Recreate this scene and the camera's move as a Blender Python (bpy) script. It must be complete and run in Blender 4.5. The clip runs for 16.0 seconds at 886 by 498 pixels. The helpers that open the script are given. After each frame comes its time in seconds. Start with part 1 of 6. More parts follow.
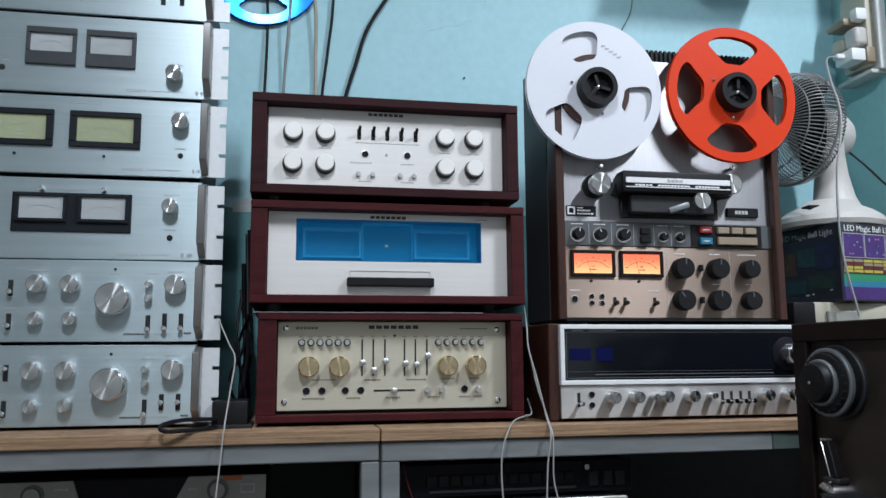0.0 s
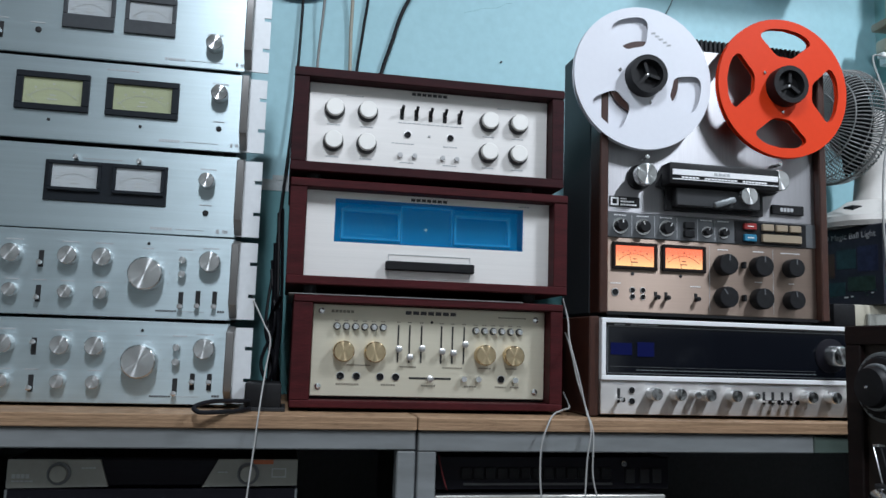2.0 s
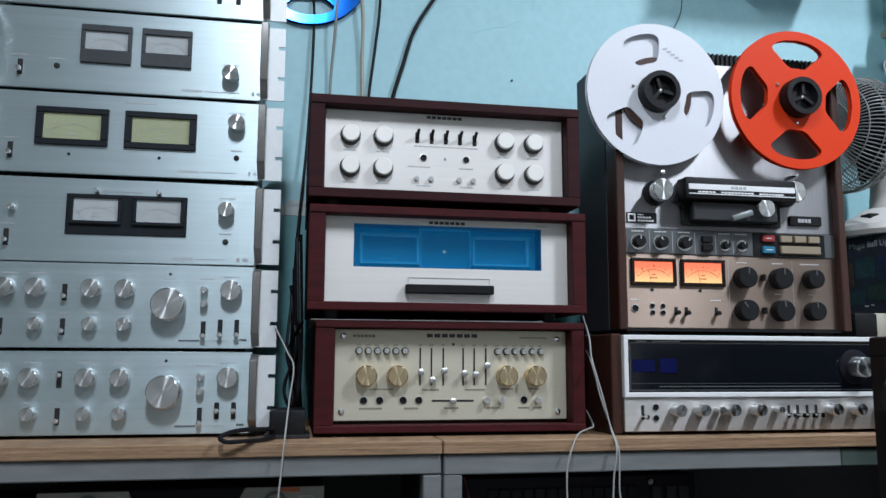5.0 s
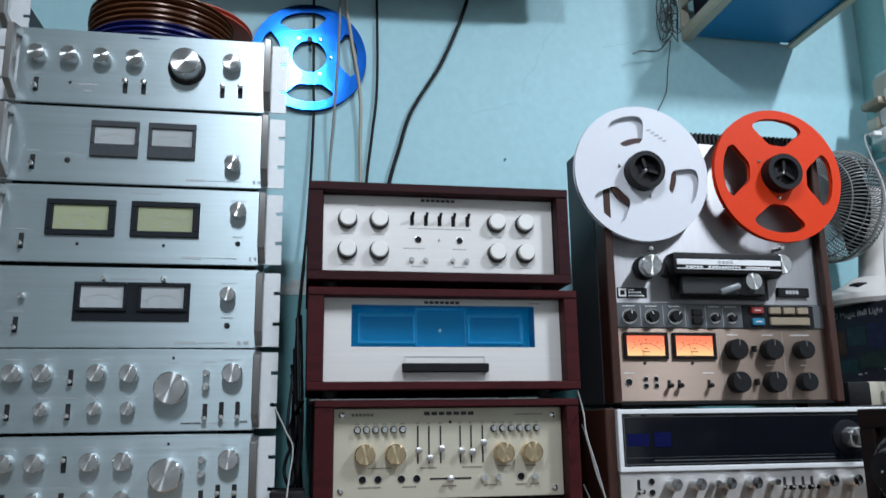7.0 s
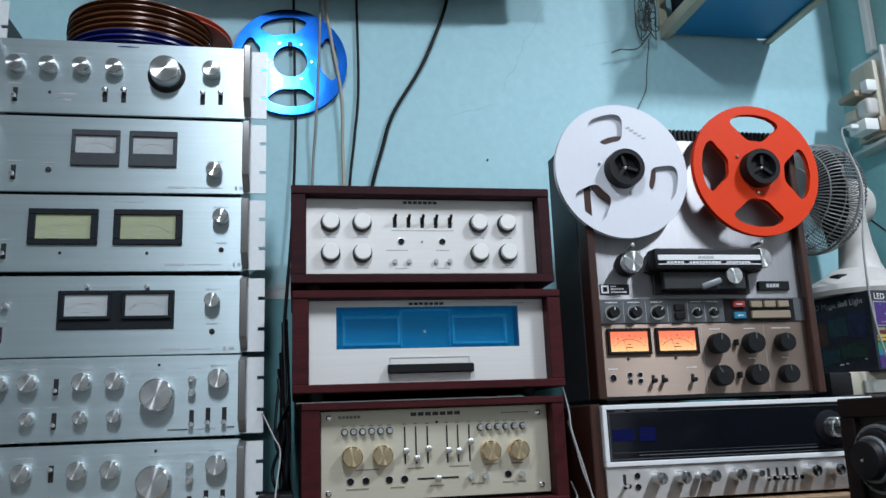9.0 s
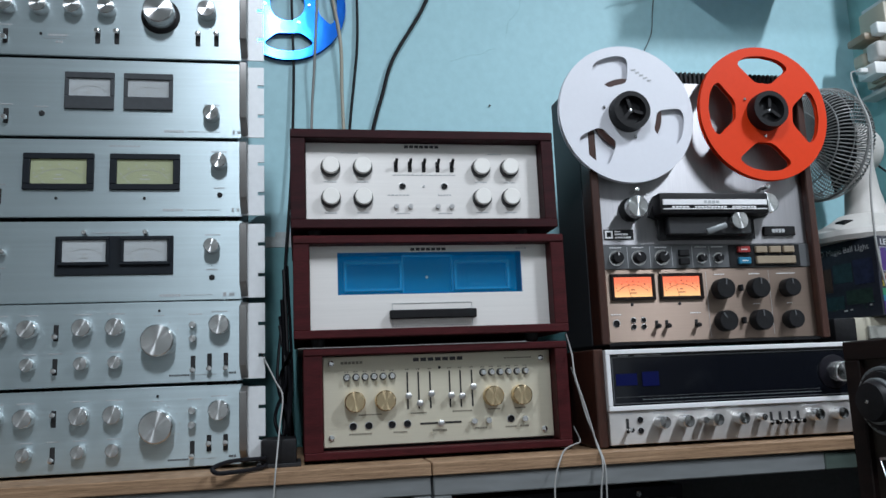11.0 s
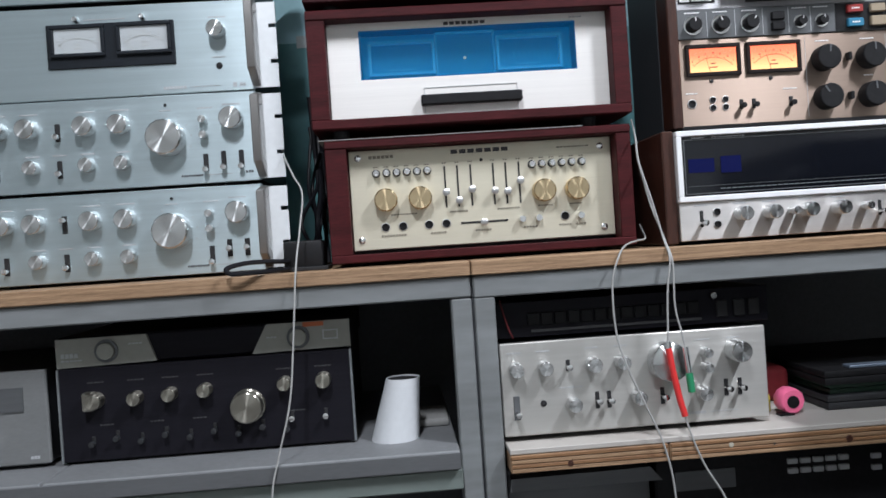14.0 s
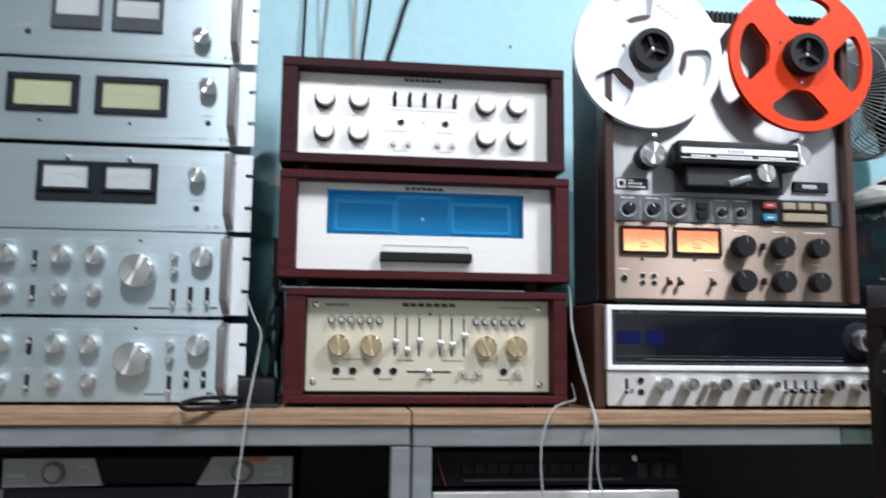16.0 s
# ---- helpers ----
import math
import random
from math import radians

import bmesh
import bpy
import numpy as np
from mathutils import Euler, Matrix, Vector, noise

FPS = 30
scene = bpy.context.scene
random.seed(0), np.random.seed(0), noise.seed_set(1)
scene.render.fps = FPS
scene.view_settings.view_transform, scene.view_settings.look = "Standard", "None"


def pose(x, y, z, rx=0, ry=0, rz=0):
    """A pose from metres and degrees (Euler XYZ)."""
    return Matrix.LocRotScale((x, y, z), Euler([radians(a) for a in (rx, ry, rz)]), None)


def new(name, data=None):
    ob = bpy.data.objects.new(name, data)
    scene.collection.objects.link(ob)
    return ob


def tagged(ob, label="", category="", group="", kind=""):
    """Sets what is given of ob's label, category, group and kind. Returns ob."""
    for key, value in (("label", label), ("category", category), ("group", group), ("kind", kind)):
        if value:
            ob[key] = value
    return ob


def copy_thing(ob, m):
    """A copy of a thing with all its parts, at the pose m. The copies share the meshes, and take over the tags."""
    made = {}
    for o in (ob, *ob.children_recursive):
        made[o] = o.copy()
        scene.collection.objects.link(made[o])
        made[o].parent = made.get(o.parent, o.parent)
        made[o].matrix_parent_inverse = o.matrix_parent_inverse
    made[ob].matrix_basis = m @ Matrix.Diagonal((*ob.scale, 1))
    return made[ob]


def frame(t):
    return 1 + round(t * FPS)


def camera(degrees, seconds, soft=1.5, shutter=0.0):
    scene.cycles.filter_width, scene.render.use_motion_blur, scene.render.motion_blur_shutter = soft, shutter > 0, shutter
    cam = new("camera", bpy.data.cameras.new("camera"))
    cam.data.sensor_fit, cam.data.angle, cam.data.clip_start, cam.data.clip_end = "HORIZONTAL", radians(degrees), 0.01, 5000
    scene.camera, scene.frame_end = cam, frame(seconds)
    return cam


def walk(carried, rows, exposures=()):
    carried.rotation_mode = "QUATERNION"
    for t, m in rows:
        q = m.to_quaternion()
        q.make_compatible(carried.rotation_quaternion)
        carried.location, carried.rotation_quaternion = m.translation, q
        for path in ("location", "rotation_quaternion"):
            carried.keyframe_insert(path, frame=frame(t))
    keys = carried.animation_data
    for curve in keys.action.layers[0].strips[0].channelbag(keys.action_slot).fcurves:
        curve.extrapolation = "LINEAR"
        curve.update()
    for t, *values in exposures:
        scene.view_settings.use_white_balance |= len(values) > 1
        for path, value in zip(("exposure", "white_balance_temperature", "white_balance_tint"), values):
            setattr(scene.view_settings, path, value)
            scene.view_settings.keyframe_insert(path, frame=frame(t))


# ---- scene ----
cam = camera(57.9, 16.0, shutter=0.5)
METRES, EYE, TILT, LEAN, TURN = 0.67, 1.07, 0.0, 0.0, -10.9
ROWS = [
    (0.0, 0.0, 0.0, 0.0, 0.05, 7.72, 0.37),
    (0.5, -0.0161, 0.0183, -0.012, -0.8, 7.42, -0.6),
    (1.0, -0.0336, 0.0326, -0.0069, -1.96, 7.42, -0.62),
    (1.5, -0.0717, 0.0473, -0.0056, -1.55, 6.95, -1.46),
    (2.0, -0.1101, 0.057, -0.0011, -0.4, 6.91, -1.77),
    (2.5, -0.1327, 0.0685, 0.0035, -1.2, 6.68, -2.12),
    (3.0, -0.1416, 0.0707, 0.0047, -1.31, 6.7, -1.75),
    (5.5, -0.1317, 0.038, 0.0264, 0.71, 8.51, 0.05),
    (6.0, -0.1216, 0.0238, 0.0325, 0.72, 9.43, 0.36),
    (6.5, -0.1049, 0.0026, 0.0413, 0.76, 10.63, 0.88),
    (7.0, -0.1037, -0.0192, 0.0485, 1.1, 12.42, 0.75),
    (7.5, -0.0982, -0.0358, 0.0605, 1.35, 13.51, 0.84),
    (8.0, -0.0894, -0.038, 0.058, 0.63, 13.18, 1.41),
    (8.5, -0.0875, -0.0386, 0.0545, 0.4, 13.0, 1.72),
    (9.0, -0.0862, -0.0325, 0.045, 0.64, 12.49, 2.15),
    (11.5, -0.0934, 0.0064, 0.017, 0.68, 8.71, 2.28),
    (12.0, -0.0932, 0.0141, 0.0091, 0.75, 8.01, 2.28),
    (12.5, -0.1008, 0.0403, -0.0131, 1.89, 6.51, 2.36),
    (13.0, -0.0742, 0.1214, -0.0535, 3.81, 3.6, 2.97),
    (13.5, -0.0291, 0.2288, -0.1387, 7.28, 0.55, 3.61),
    (14.0, 0.0166, 0.2789, -0.1191, 7.62, -0.58, 3.82),
    (14.5, 0.0825, 0.2522, -0.0675, 8.05, -0.19, 5.3),
    (15.0, 0.0985, 0.1877, -0.0343, 3.48, 3.21, 0.89),
    (15.5, 0.0632, 0.1547, -0.0246, 0.54, 4.15, -1.12),
    (16.0, 0.0414, 0.1277, -0.0152, 3.95, 6.77, -0.63),
]
walk(cam, [(t, pose(0, 0, EYE, TILT, LEAN, TURN) @ pose(METRES * x, METRES * y, METRES * z, 90 + pitch, roll, yaw)) for t, x, y, z, yaw, pitch, roll in ROWS],
     exposures=[(0.0, 0.08, 6350, 8), (9.0, 0.02, 6250, 7), (11.5, -0.05, 6400, 8), (12.5, -0.05, 6450, 9), (13.2, 0.40, 6550, 10), (14.0, 0.62, 6600, 11), (15.0, 0.7, 6600, 11), (16.0, 0.7, 6550, 10)])

# ---- light ----
world = bpy.data.worlds.new("room_world")
scene.world = world
world.use_nodes = True
world.node_tree.nodes["Background"].inputs[0].default_value = (0.75, 0.9, 1.0, 1)
world.node_tree.nodes["Background"].inputs[1].default_value = 0.02


def tube_light(place, aim, length, width, watts):
    """A bare tube of the room, with a soft even glow."""
    data = bpy.data.lights.new("room_tube_light", "AREA")
    data.shape, data.size, data.size_y = "RECTANGLE", width, length
    data.energy, data.color = watts, (0.875, 0.93, 1.03)
    ob = new("room_tube_light", data)
    ob.matrix_world = Matrix.Translation(place) @ (Vector(aim) - Vector(place)).to_track_quat("-Z", "Y").to_matrix().to_4x4()
    return ob


tube_light((1.56, 0.12, 2.88), (1.56, 0.17, 0.0), 0.42, 0.08, 55.0)
tube_light((-0.15, -0.42, 2.88), (-0.15, -0.37, 0.0), 0.60, 0.10, 47.0)

# ---- materials ----


def nodes_of(name):
    m = bpy.data.materials.new(name)
    m.use_nodes = True
    nt = m.node_tree
    return m, nt, nt.nodes["Principled BSDF"]


def paint(name, color, rough=0.5, metal=0.0, vary=0.08, scale=8.0, stretch=(1, 1, 1), bump=0.0, fine=120.0, coat=0.0, stain=None, spec=None, rough_vary=0.0, brushed=0.0):
    """A painted, metal or plastic surface with two scales of variation."""
    m, nt, b = nodes_of(name)
    tc = nt.nodes.new("ShaderNodeTexCoord")
    mp = nt.nodes.new("ShaderNodeMapping")
    mp.inputs["Scale"].default_value = stretch
    nt.links.new(tc.outputs["Object"], mp.inputs["Vector"])
    big = nt.nodes.new("ShaderNodeTexNoise")
    big.inputs["Scale"].default_value, big.inputs["Detail"].default_value = scale, 5
    small = nt.nodes.new("ShaderNodeTexNoise")
    small.inputs["Scale"].default_value, small.inputs["Detail"].default_value = fine, 3
    for n in (big, small):
        nt.links.new(mp.outputs["Vector"], n.inputs["Vector"])
    add = nt.nodes.new("ShaderNodeMath")
    add.operation = "ADD"
    nt.links.new(big.outputs["Fac"], add.inputs[0])
    nt.links.new(small.outputs["Fac"], add.inputs[1])
    ramp = nt.nodes.new("ShaderNodeMapRange")
    ramp.inputs["From Min"].default_value, ramp.inputs["From Max"].default_value = 0.6, 1.4
    nt.links.new(add.outputs[0], ramp.inputs["Value"])
    mix = nt.nodes.new("ShaderNodeMix")
    mix.data_type = "RGBA"
    lo = stain or tuple(c * (1 - vary) for c in color)
    hi = tuple(min(1, c * (1 + vary)) for c in color)
    mix.inputs["A"].default_value, mix.inputs["B"].default_value = (*lo, 1), (*hi, 1)
    nt.links.new(ramp.outputs["Result"], mix.inputs["Factor"])
    nt.links.new(mix.outputs["Result"], b.inputs["Base Color"])
    b.inputs["Roughness"].default_value, b.inputs["Metallic"].default_value = rough, metal
    if spec is not None:
        b.inputs["Specular IOR Level"].default_value = spec
    if rough_vary:
        rr = nt.nodes.new("ShaderNodeMapRange")
        rr.inputs["To Min"].default_value, rr.inputs["To Max"].default_value = rough - rough_vary, rough + rough_vary
        nt.links.new(big.outputs["Fac"], rr.inputs["Value"])
        nt.links.new(rr.outputs["Result"], b.inputs["Roughness"])
    if brushed:
        b.inputs["Anisotropic"].default_value, b.inputs["Anisotropic Rotation"].default_value = brushed, 0.25
    if coat:
        b.inputs["Coat Weight"].default_value, b.inputs["Coat Roughness"].default_value = coat, 0.15
    if bump:
        bp = nt.nodes.new("ShaderNodeBump")
        bp.inputs["Strength"].default_value, bp.inputs["Distance"].default_value = bump, 0.001
        nt.links.new(add.outputs[0], bp.inputs["Height"])
        nt.links.new(bp.outputs["Normal"], b.inputs["Normal"])
    return m


def spun(name, color, rough=0.25, aniso=0.85, metal=1.0):
    """Metal turned on a lathe: highlights fan out from the centre."""
    m, nt, b = nodes_of(name)
    t = nt.nodes.new("ShaderNodeTangent")
    t.direction_type, t.axis = "RADIAL", "Y"
    nt.links.new(t.outputs["Tangent"], b.inputs["Tangent"])
    b.inputs["Base Color"].default_value = (*color, 1)
    b.inputs["Metallic"].default_value, b.inputs["Roughness"].default_value = metal, rough
    b.inputs["Anisotropic"].default_value = aniso
    b.inputs["Anisotropic Rotation"].default_value = 0.25
    return m


def glow(name, color, strength, vertical=None, z=(0, 1), base=(0.5, 0.5, 0.5)):
    """A surface lit from behind; with vertical the colour runs from bottom to top."""
    m, nt, b = nodes_of(name)
    b.inputs["Base Color"].default_value = (*base, 1)
    b.inputs["Roughness"].default_value = 0.35
    b.inputs["Specular IOR Level"].default_value = 0.12
    b.inputs["Emission Color"].default_value = (*color, 1)
    b.inputs["Emission Strength"].default_value = strength
    if vertical:
        tc = nt.nodes.new("ShaderNodeTexCoord")
        sp = nt.nodes.new("ShaderNodeSeparateXYZ")
        nt.links.new(tc.outputs["Generated"], sp.inputs[0])
        cr = nt.nodes.new("ShaderNodeValToRGB")
        cr.color_ramp.elements[0].color, cr.color_ramp.elements[1].color = (*vertical, 1), (*color, 1)
        cr.color_ramp.elements[0].position, cr.color_ramp.elements[1].position = z
        nt.links.new(sp.outputs["Z"], cr.inputs["Fac"])
        nt.links.new(cr.outputs["Color"], b.inputs["Emission Color"])
    return m


def glass(name, color=(0.01, 0.01, 0.01), rough=0.03, alpha=0.10):
    """A thin clear or tinted pane over a dial."""
    m, nt, b = nodes_of(name)
    b.inputs["Base Color"].default_value = (*color, 1)
    b.inputs["Roughness"].default_value = rough
    b.inputs["Alpha"].default_value = alpha
    b.inputs["Specular IOR Level"].default_value = 0.8
    return m


def wood(name, dark, light, scale=3.0, stretch=(1, 6, 14), rough=0.4, coat=0.2, bump=0.15, spec=0.35):
    m = paint(name, light, rough, 0, 0.1, scale, stretch, bump, 40, coat, dark, spec)
    return m


M = {}
M["silver"] = paint("brushed_aluminium", (0.46, 0.545, 0.57), 0.44, 0.80, 0.07, 3, (0.5, 1, 110), 0.06, 30, rough_vary=0.08, brushed=0.7)
M["warm_silver"] = paint("warm_brushed_aluminium", (0.47, 0.46, 0.435), 0.38, 0.7, 0.06, 3, (0.6, 1, 90), 0.06, 30, rough_vary=0.05, brushed=0.8)
M["receiver_silver"] = paint("receiver_brushed_aluminium", (0.58, 0.56, 0.54), 0.36, 0.85, 0.06, 3, (0.6, 1, 90), 0.06, 30, rough_vary=0.05, brushed=0.8)
M["champagne"] = paint("champagne_aluminium", (0.76, 0.735, 0.705), 0.42, 0.3, 0.05, 3, (0.6, 1, 70), 0.04, 30)
M["gold_panel"] = paint("gold_tinted_aluminium", (0.60, 0.56, 0.445), 0.42, 0.4, 0.05, 3, (0.6, 1, 70), 0.04, 30)
M["ear"] = paint("rack_ear_metal", (0.66, 0.68, 0.69), 0.5, 0.2, 0.06, 12)
M["handle"] = paint("handle_aluminium", (0.30, 0.29, 0.28), 0.4, 0.8, 0.08, 10, (6, 6, 1), 0.05)
M["spun"] = spun("turned_aluminium", (0.70, 0.71, 0.71), 0.23, 0.97)
M["spun_gold"] = spun("turned_gold_aluminium", (0.70, 0.55, 0.34), 0.21, 0.97)
M["side"] = paint("knob_side_metal", (0.6, 0.6, 0.6), 0.35, 0.9, 0.1, 60, (1, 1, 1))
M["chrome"] = paint("chrome", (0.8, 0.8, 0.8), 0.15, 1.0, 0.03, 30)
M["cream_knob"] = spun("pale_knob_face", (0.78, 0.76, 0.72), 0.5, 0.1, 0.2)
M["spun_pale"] = spun("turned_champagne", (0.38, 0.36, 0.31), 0.32, 0.9, 1.0)
M["black"] = paint("black_plastic", (0.010, 0.010, 0.011), 0.5, 0, 0.3, 30, bump=0.1, spec=0.18)
M["black_panel"] = paint("satin_black_panel", (0.010, 0.0095, 0.013), 0.45, 0, 0.25, 12, (1, 1, 20), spec=0.10)
M["hole"] = paint("deep_black", (0.009, 0.009, 0.010), 0.7, 0, 0.2, 20)
M["bezel_grey"] = paint("grey_meter_bezel", (0.045, 0.050, 0.055), 0.5, 0, 0.15, 20, spec=0.25)
M["bezel"] = paint("black_meter_bezel", (0.009, 0.012, 0.016), 0.5, 0, 0.2, 20, spec=0.2)
M["dark_metal"] = paint("dark_grey_steel", (0.015, 0.016, 0.018), 0.5, 0.0, 0.2, 14, bump=0.1)
M["grey_strip"] = paint("grey_control_strip", (0.11, 0.115, 0.12), 0.45, 0.4, 0.1, 14, (1, 1, 30))
M["print"] = paint("faint_grey_print", (0.40, 0.41, 0.42), 0.6, 0, 0.1, 30)
M["dial_print"] = paint("faint_dial_print", (0.50, 0.51, 0.48), 0.6, 0, 0.1, 30)
M["print_dark"] = paint("dark_print", (0.05, 0.05, 0.055), 0.6, 0, 0.1, 30)
M["print_brown"] = paint("brown_grey_print", (0.20, 0.18, 0.14), 0.6, 0, 0.1, 30)
M["print_white"] = paint("white_print", (0.75, 0.75, 0.75), 0.5, 0, 0.05, 30)
M["meter_white"] = glow("white_meter_dial", (0.8, 0.9, 1.0), 0.05, base=(0.47, 0.50, 0.51))
M["meter_green"] = glow("yellow_green_meter_dial", (0.8, 0.9, 0.45), 0.05, base=(0.40, 0.43, 0.28))
M["vu"] = glow("orange_lit_dial", (1.0, 0.19, 0.10), 1.4, (1.0, 0.58, 0.26), (0.05, 0.75), base=(0.18, 0.06, 0.03))
M["vu_mark"] = paint("brown_dial_print", (0.20, 0.04, 0.02), 0.6, 0, 0.1, 30)
M["blue_dial"] = glow("blue_lit_dial", (0.0, 0.125, 0.33), 0.38, (0.0, 0.20, 0.42), (0.0, 1.0), base=(0.003, 0.10, 0.255))
M["blue_dark"] = glow("blue_lit_recess", (0.0, 0.09, 0.24), 0.24, base=(0.003, 0.07, 0.18))
M["blue_line"] = glow("blue_dial_print", (0.008, 0.19, 0.42), 0.33, base=(0.018, 0.18, 0.37))
M["glass"] = glass("meter_glass")
M["smoke"] = paint("smoked_dial_glass", (0.005, 0.006, 0.009), 0.12, 0, 0.1, 4, spec=0.55)
M["indigo"] = glow("indigo_lit_scale", (0.01, 0.03, 0.5), 0.055, base=(0.003, 0.004, 0.02))
M["mahogany"] = wood("mahogany_case", (0.022, 0.004, 0.0045), (0.062, 0.0085, 0.0105), 4, (2, 2, 22), 0.6, 0.0, spec=0.15)
M["mahogany_dark"] = wood("dark_mahogany_case", (0.013, 0.0035, 0.0045), (0.036, 0.0065, 0.0085), 4, (2, 2, 22), 0.6, 0.0, spec=0.15)
M["walnut"] = wood("walnut_case", (0.020, 0.007, 0.005), (0.058, 0.021, 0.013), 4, (14, 4, 1.5), 0.42, 0.2)
M["cab_brown"] = paint("brown_cabinet_face", (0.024, 0.017, 0.012), 0.5, 0.1, 0.2, 6, (1, 1, 1), 0.1)
M["dark_wood"] = wood("dark_cabinet_wood", (0.005, 0.003, 0.003), (0.013, 0.007, 0.006), 4, (2, 2, 20), 0.5, 0.0, spec=0.2)
M["pine"] = wood("pale_plywood_edge", (0.12, 0.066, 0.034), (0.38, 0.245, 0.145), 6, (1.5, 2, 60), 0.6, 0.0, 0.3)
M["ply_dark"] = wood("brown_ply_edge", (0.10, 0.045, 0.02), (0.27, 0.145, 0.07), 6, (1.5, 2, 60), 0.65, 0.0, 0.3)
M["board"] = paint("worn_white_board", (0.37, 0.35, 0.325), 0.6, 0, 0.12, 6, bump=0.05, fine=20, stain=(0.36, 0.33, 0.30))
M["steel"] = paint("grey_painted_steel", (0.195, 0.207, 0.210), 0.5, 0.1, 0.12, 5, (0.6, 1, 3), 0.05, 22, stain=(0.135, 0.142, 0.142))
M["shelf_grey"] = paint("grey_shelf_paint", (0.16, 0.165, 0.17), 0.55, 0, 0.15, 8, bump=0.1)
M["edge_grey"] = paint("dark_front_edge", (0.085, 0.088, 0.092), 0.55, 0, 0.15, 8, (0.5, 1, 3), 0.1)
M["rail_pale"] = paint("pale_green_rail_paint", (0.165, 0.195, 0.18), 0.5, 0.1, 0.12, 5, (0.6, 1, 3), 0.05, 22, stain=(0.125, 0.15, 0.14))
M["wall"] = paint("aqua_wall_paint", (0.395, 0.645, 0.70), 0.55, 0, 0.05, 2.2, (1, 1, 1), 0.25, 60, stain=(0.355, 0.595, 0.65))
M["scuff"] = paint("bare_plaster", (0.55, 0.60, 0.60), 0.8, 0, 0.15, 25, bump=0.3)
M["wall_low"] = paint("teal_dado_paint", (0.13, 0.33, 0.35), 0.5, 0, 0.1, 3, (1, 1, 1), 0.25, 60)
# Wall tone darkened and greened for the pier side turned from the lamp.
M["wall_side_shaded"] = paint("shaded_side_wall_teal", (0.27, 0.50, 0.50), 0.5, 0, 0.06, 3, (1, 1, 1), 0.25, 60, stain=(0.235, 0.45, 0.45))
M["ceiling"] = paint("ceiling_white", (0.75, 0.77, 0.76), 0.8, 0, 0.04, 3)
# Grey chosen for the fill and reflections that the unseen walls give.
M["plain_wall"] = paint("unseen_wall_grey", (0.52, 0.515, 0.50), 0.7, 0, 0.05, 3)
M["floor"] = paint("cement_floor", (0.11, 0.105, 0.10), 0.6, 0, 0.2, 4, bump=0.2)
M["white_reel"] = paint("white_reel_metal", (0.65, 0.66, 0.705), 0.5, 0.0, 0.02, 5)
M["orange_reel"] = paint("orange_reel_metal", (0.63, 0.040, 0.006), 0.5, 0, 0.04, 5, spec=0.18)
M["blue_reel"] = paint("blue_anodised_reel", (0.012, 0.125, 0.56), 0.13, 0.9, 0.10, 5, bump=0.6, fine=11)
M["brown_reel"] = paint("brown_tinted_plastic", (0.14, 0.052, 0.020), 0.28, 0.15, 0.15, 9)
M["navy_reel"] = paint("navy_plastic", (0.015, 0.02, 0.16), 0.3, 0, 0.15, 9)
M["navy_box"] = paint("dark_navy_card", (0.010, 0.013, 0.045), 0.55, 0, 0.2, 9)
M["red_reel"] = paint("salmon_red_plastic", (0.62, 0.13, 0.08), 0.4, 0, 0.06, 9)
M["tape"] = paint("brown_magnetic_tape", (0.05, 0.022, 0.018), 0.3, 0, 0.15, 40)
M["fan_grey"] = paint("fan_grey_plastic", (0.20, 0.205, 0.20), 0.42, 0, 0.06, 12)
M["fan_white"] = paint("fan_offwhite_plastic", (0.52, 0.50, 0.47), 0.45, 0, 0.05, 12)
M["carton"] = paint("dark_printed_carton", (0.022, 0.024, 0.035), 0.35, 0, 0.4, 14)
M["cream_box"] = paint("cream_plastic", (0.45, 0.42, 0.33), 0.5, 0, 0.05, 12)
M["white_plastic"] = paint("white_plastic", (0.78, 0.78, 0.76), 0.45, 0, 0.03, 14)
M["paper"] = paint("cream_paper", (0.27, 0.27, 0.24), 0.7, 0, 0.08, 14)
M["white_paper"] = paint("white_paper", (0.52, 0.535, 0.55), 0.7, 0, 0.05, 14)
M["cable_white"] = paint("white_cable", (0.31, 0.31, 0.30), 0.5, 0, 0.06, 30)
M["cable_grey"] = paint("grey_cable", (0.26, 0.26, 0.25), 0.5, 0, 0.1, 30)
M["cable_beige"] = paint("beige_cable", (0.40, 0.37, 0.30), 0.5, 0, 0.1, 30)
M["cable_black"] = paint("black_cable", (0.006, 0.006, 0.008), 0.5, 0, 0.1, 30, spec=0.2)
M["wire"] = paint("dull_grey_wire", (0.085, 0.09, 0.09), 0.5, 0.2, 0.15, 30)
M["shelf_blue"] = paint("blue_shelf_underside", (0.01, 0.21, 0.45), 0.45, 0, 0.1, 5)
M["shelf_cream"] = paint("cream_angle_steel", (0.50, 0.47, 0.36), 0.5, 0, 0.08, 12)
for key, c in (("dim_blue", (0.020, 0.024, 0.055)), ("dim_teal", (0.018, 0.042, 0.048)), ("dim_rust", (0.050, 0.030, 0.022)), ("dim_green", (0.020, 0.038, 0.030))):
    M[key] = paint(key + "_print", c, 0.4, 0, 0.5, 45)
M["red"] = paint("red_plastic", (0.60, 0.03, 0.03), 0.4, 0, 0.05, 20)
M["key_red"] = paint("dull_red_key", (0.26, 0.02, 0.018), 0.4, 0, 0.05, 20)
M["green"] = paint("green_plastic", (0.02, 0.22, 0.10), 0.4, 0, 0.05, 20)
M["pink"] = paint("pink_plastic", (0.85, 0.16, 0.30), 0.4, 0, 0.05, 20)
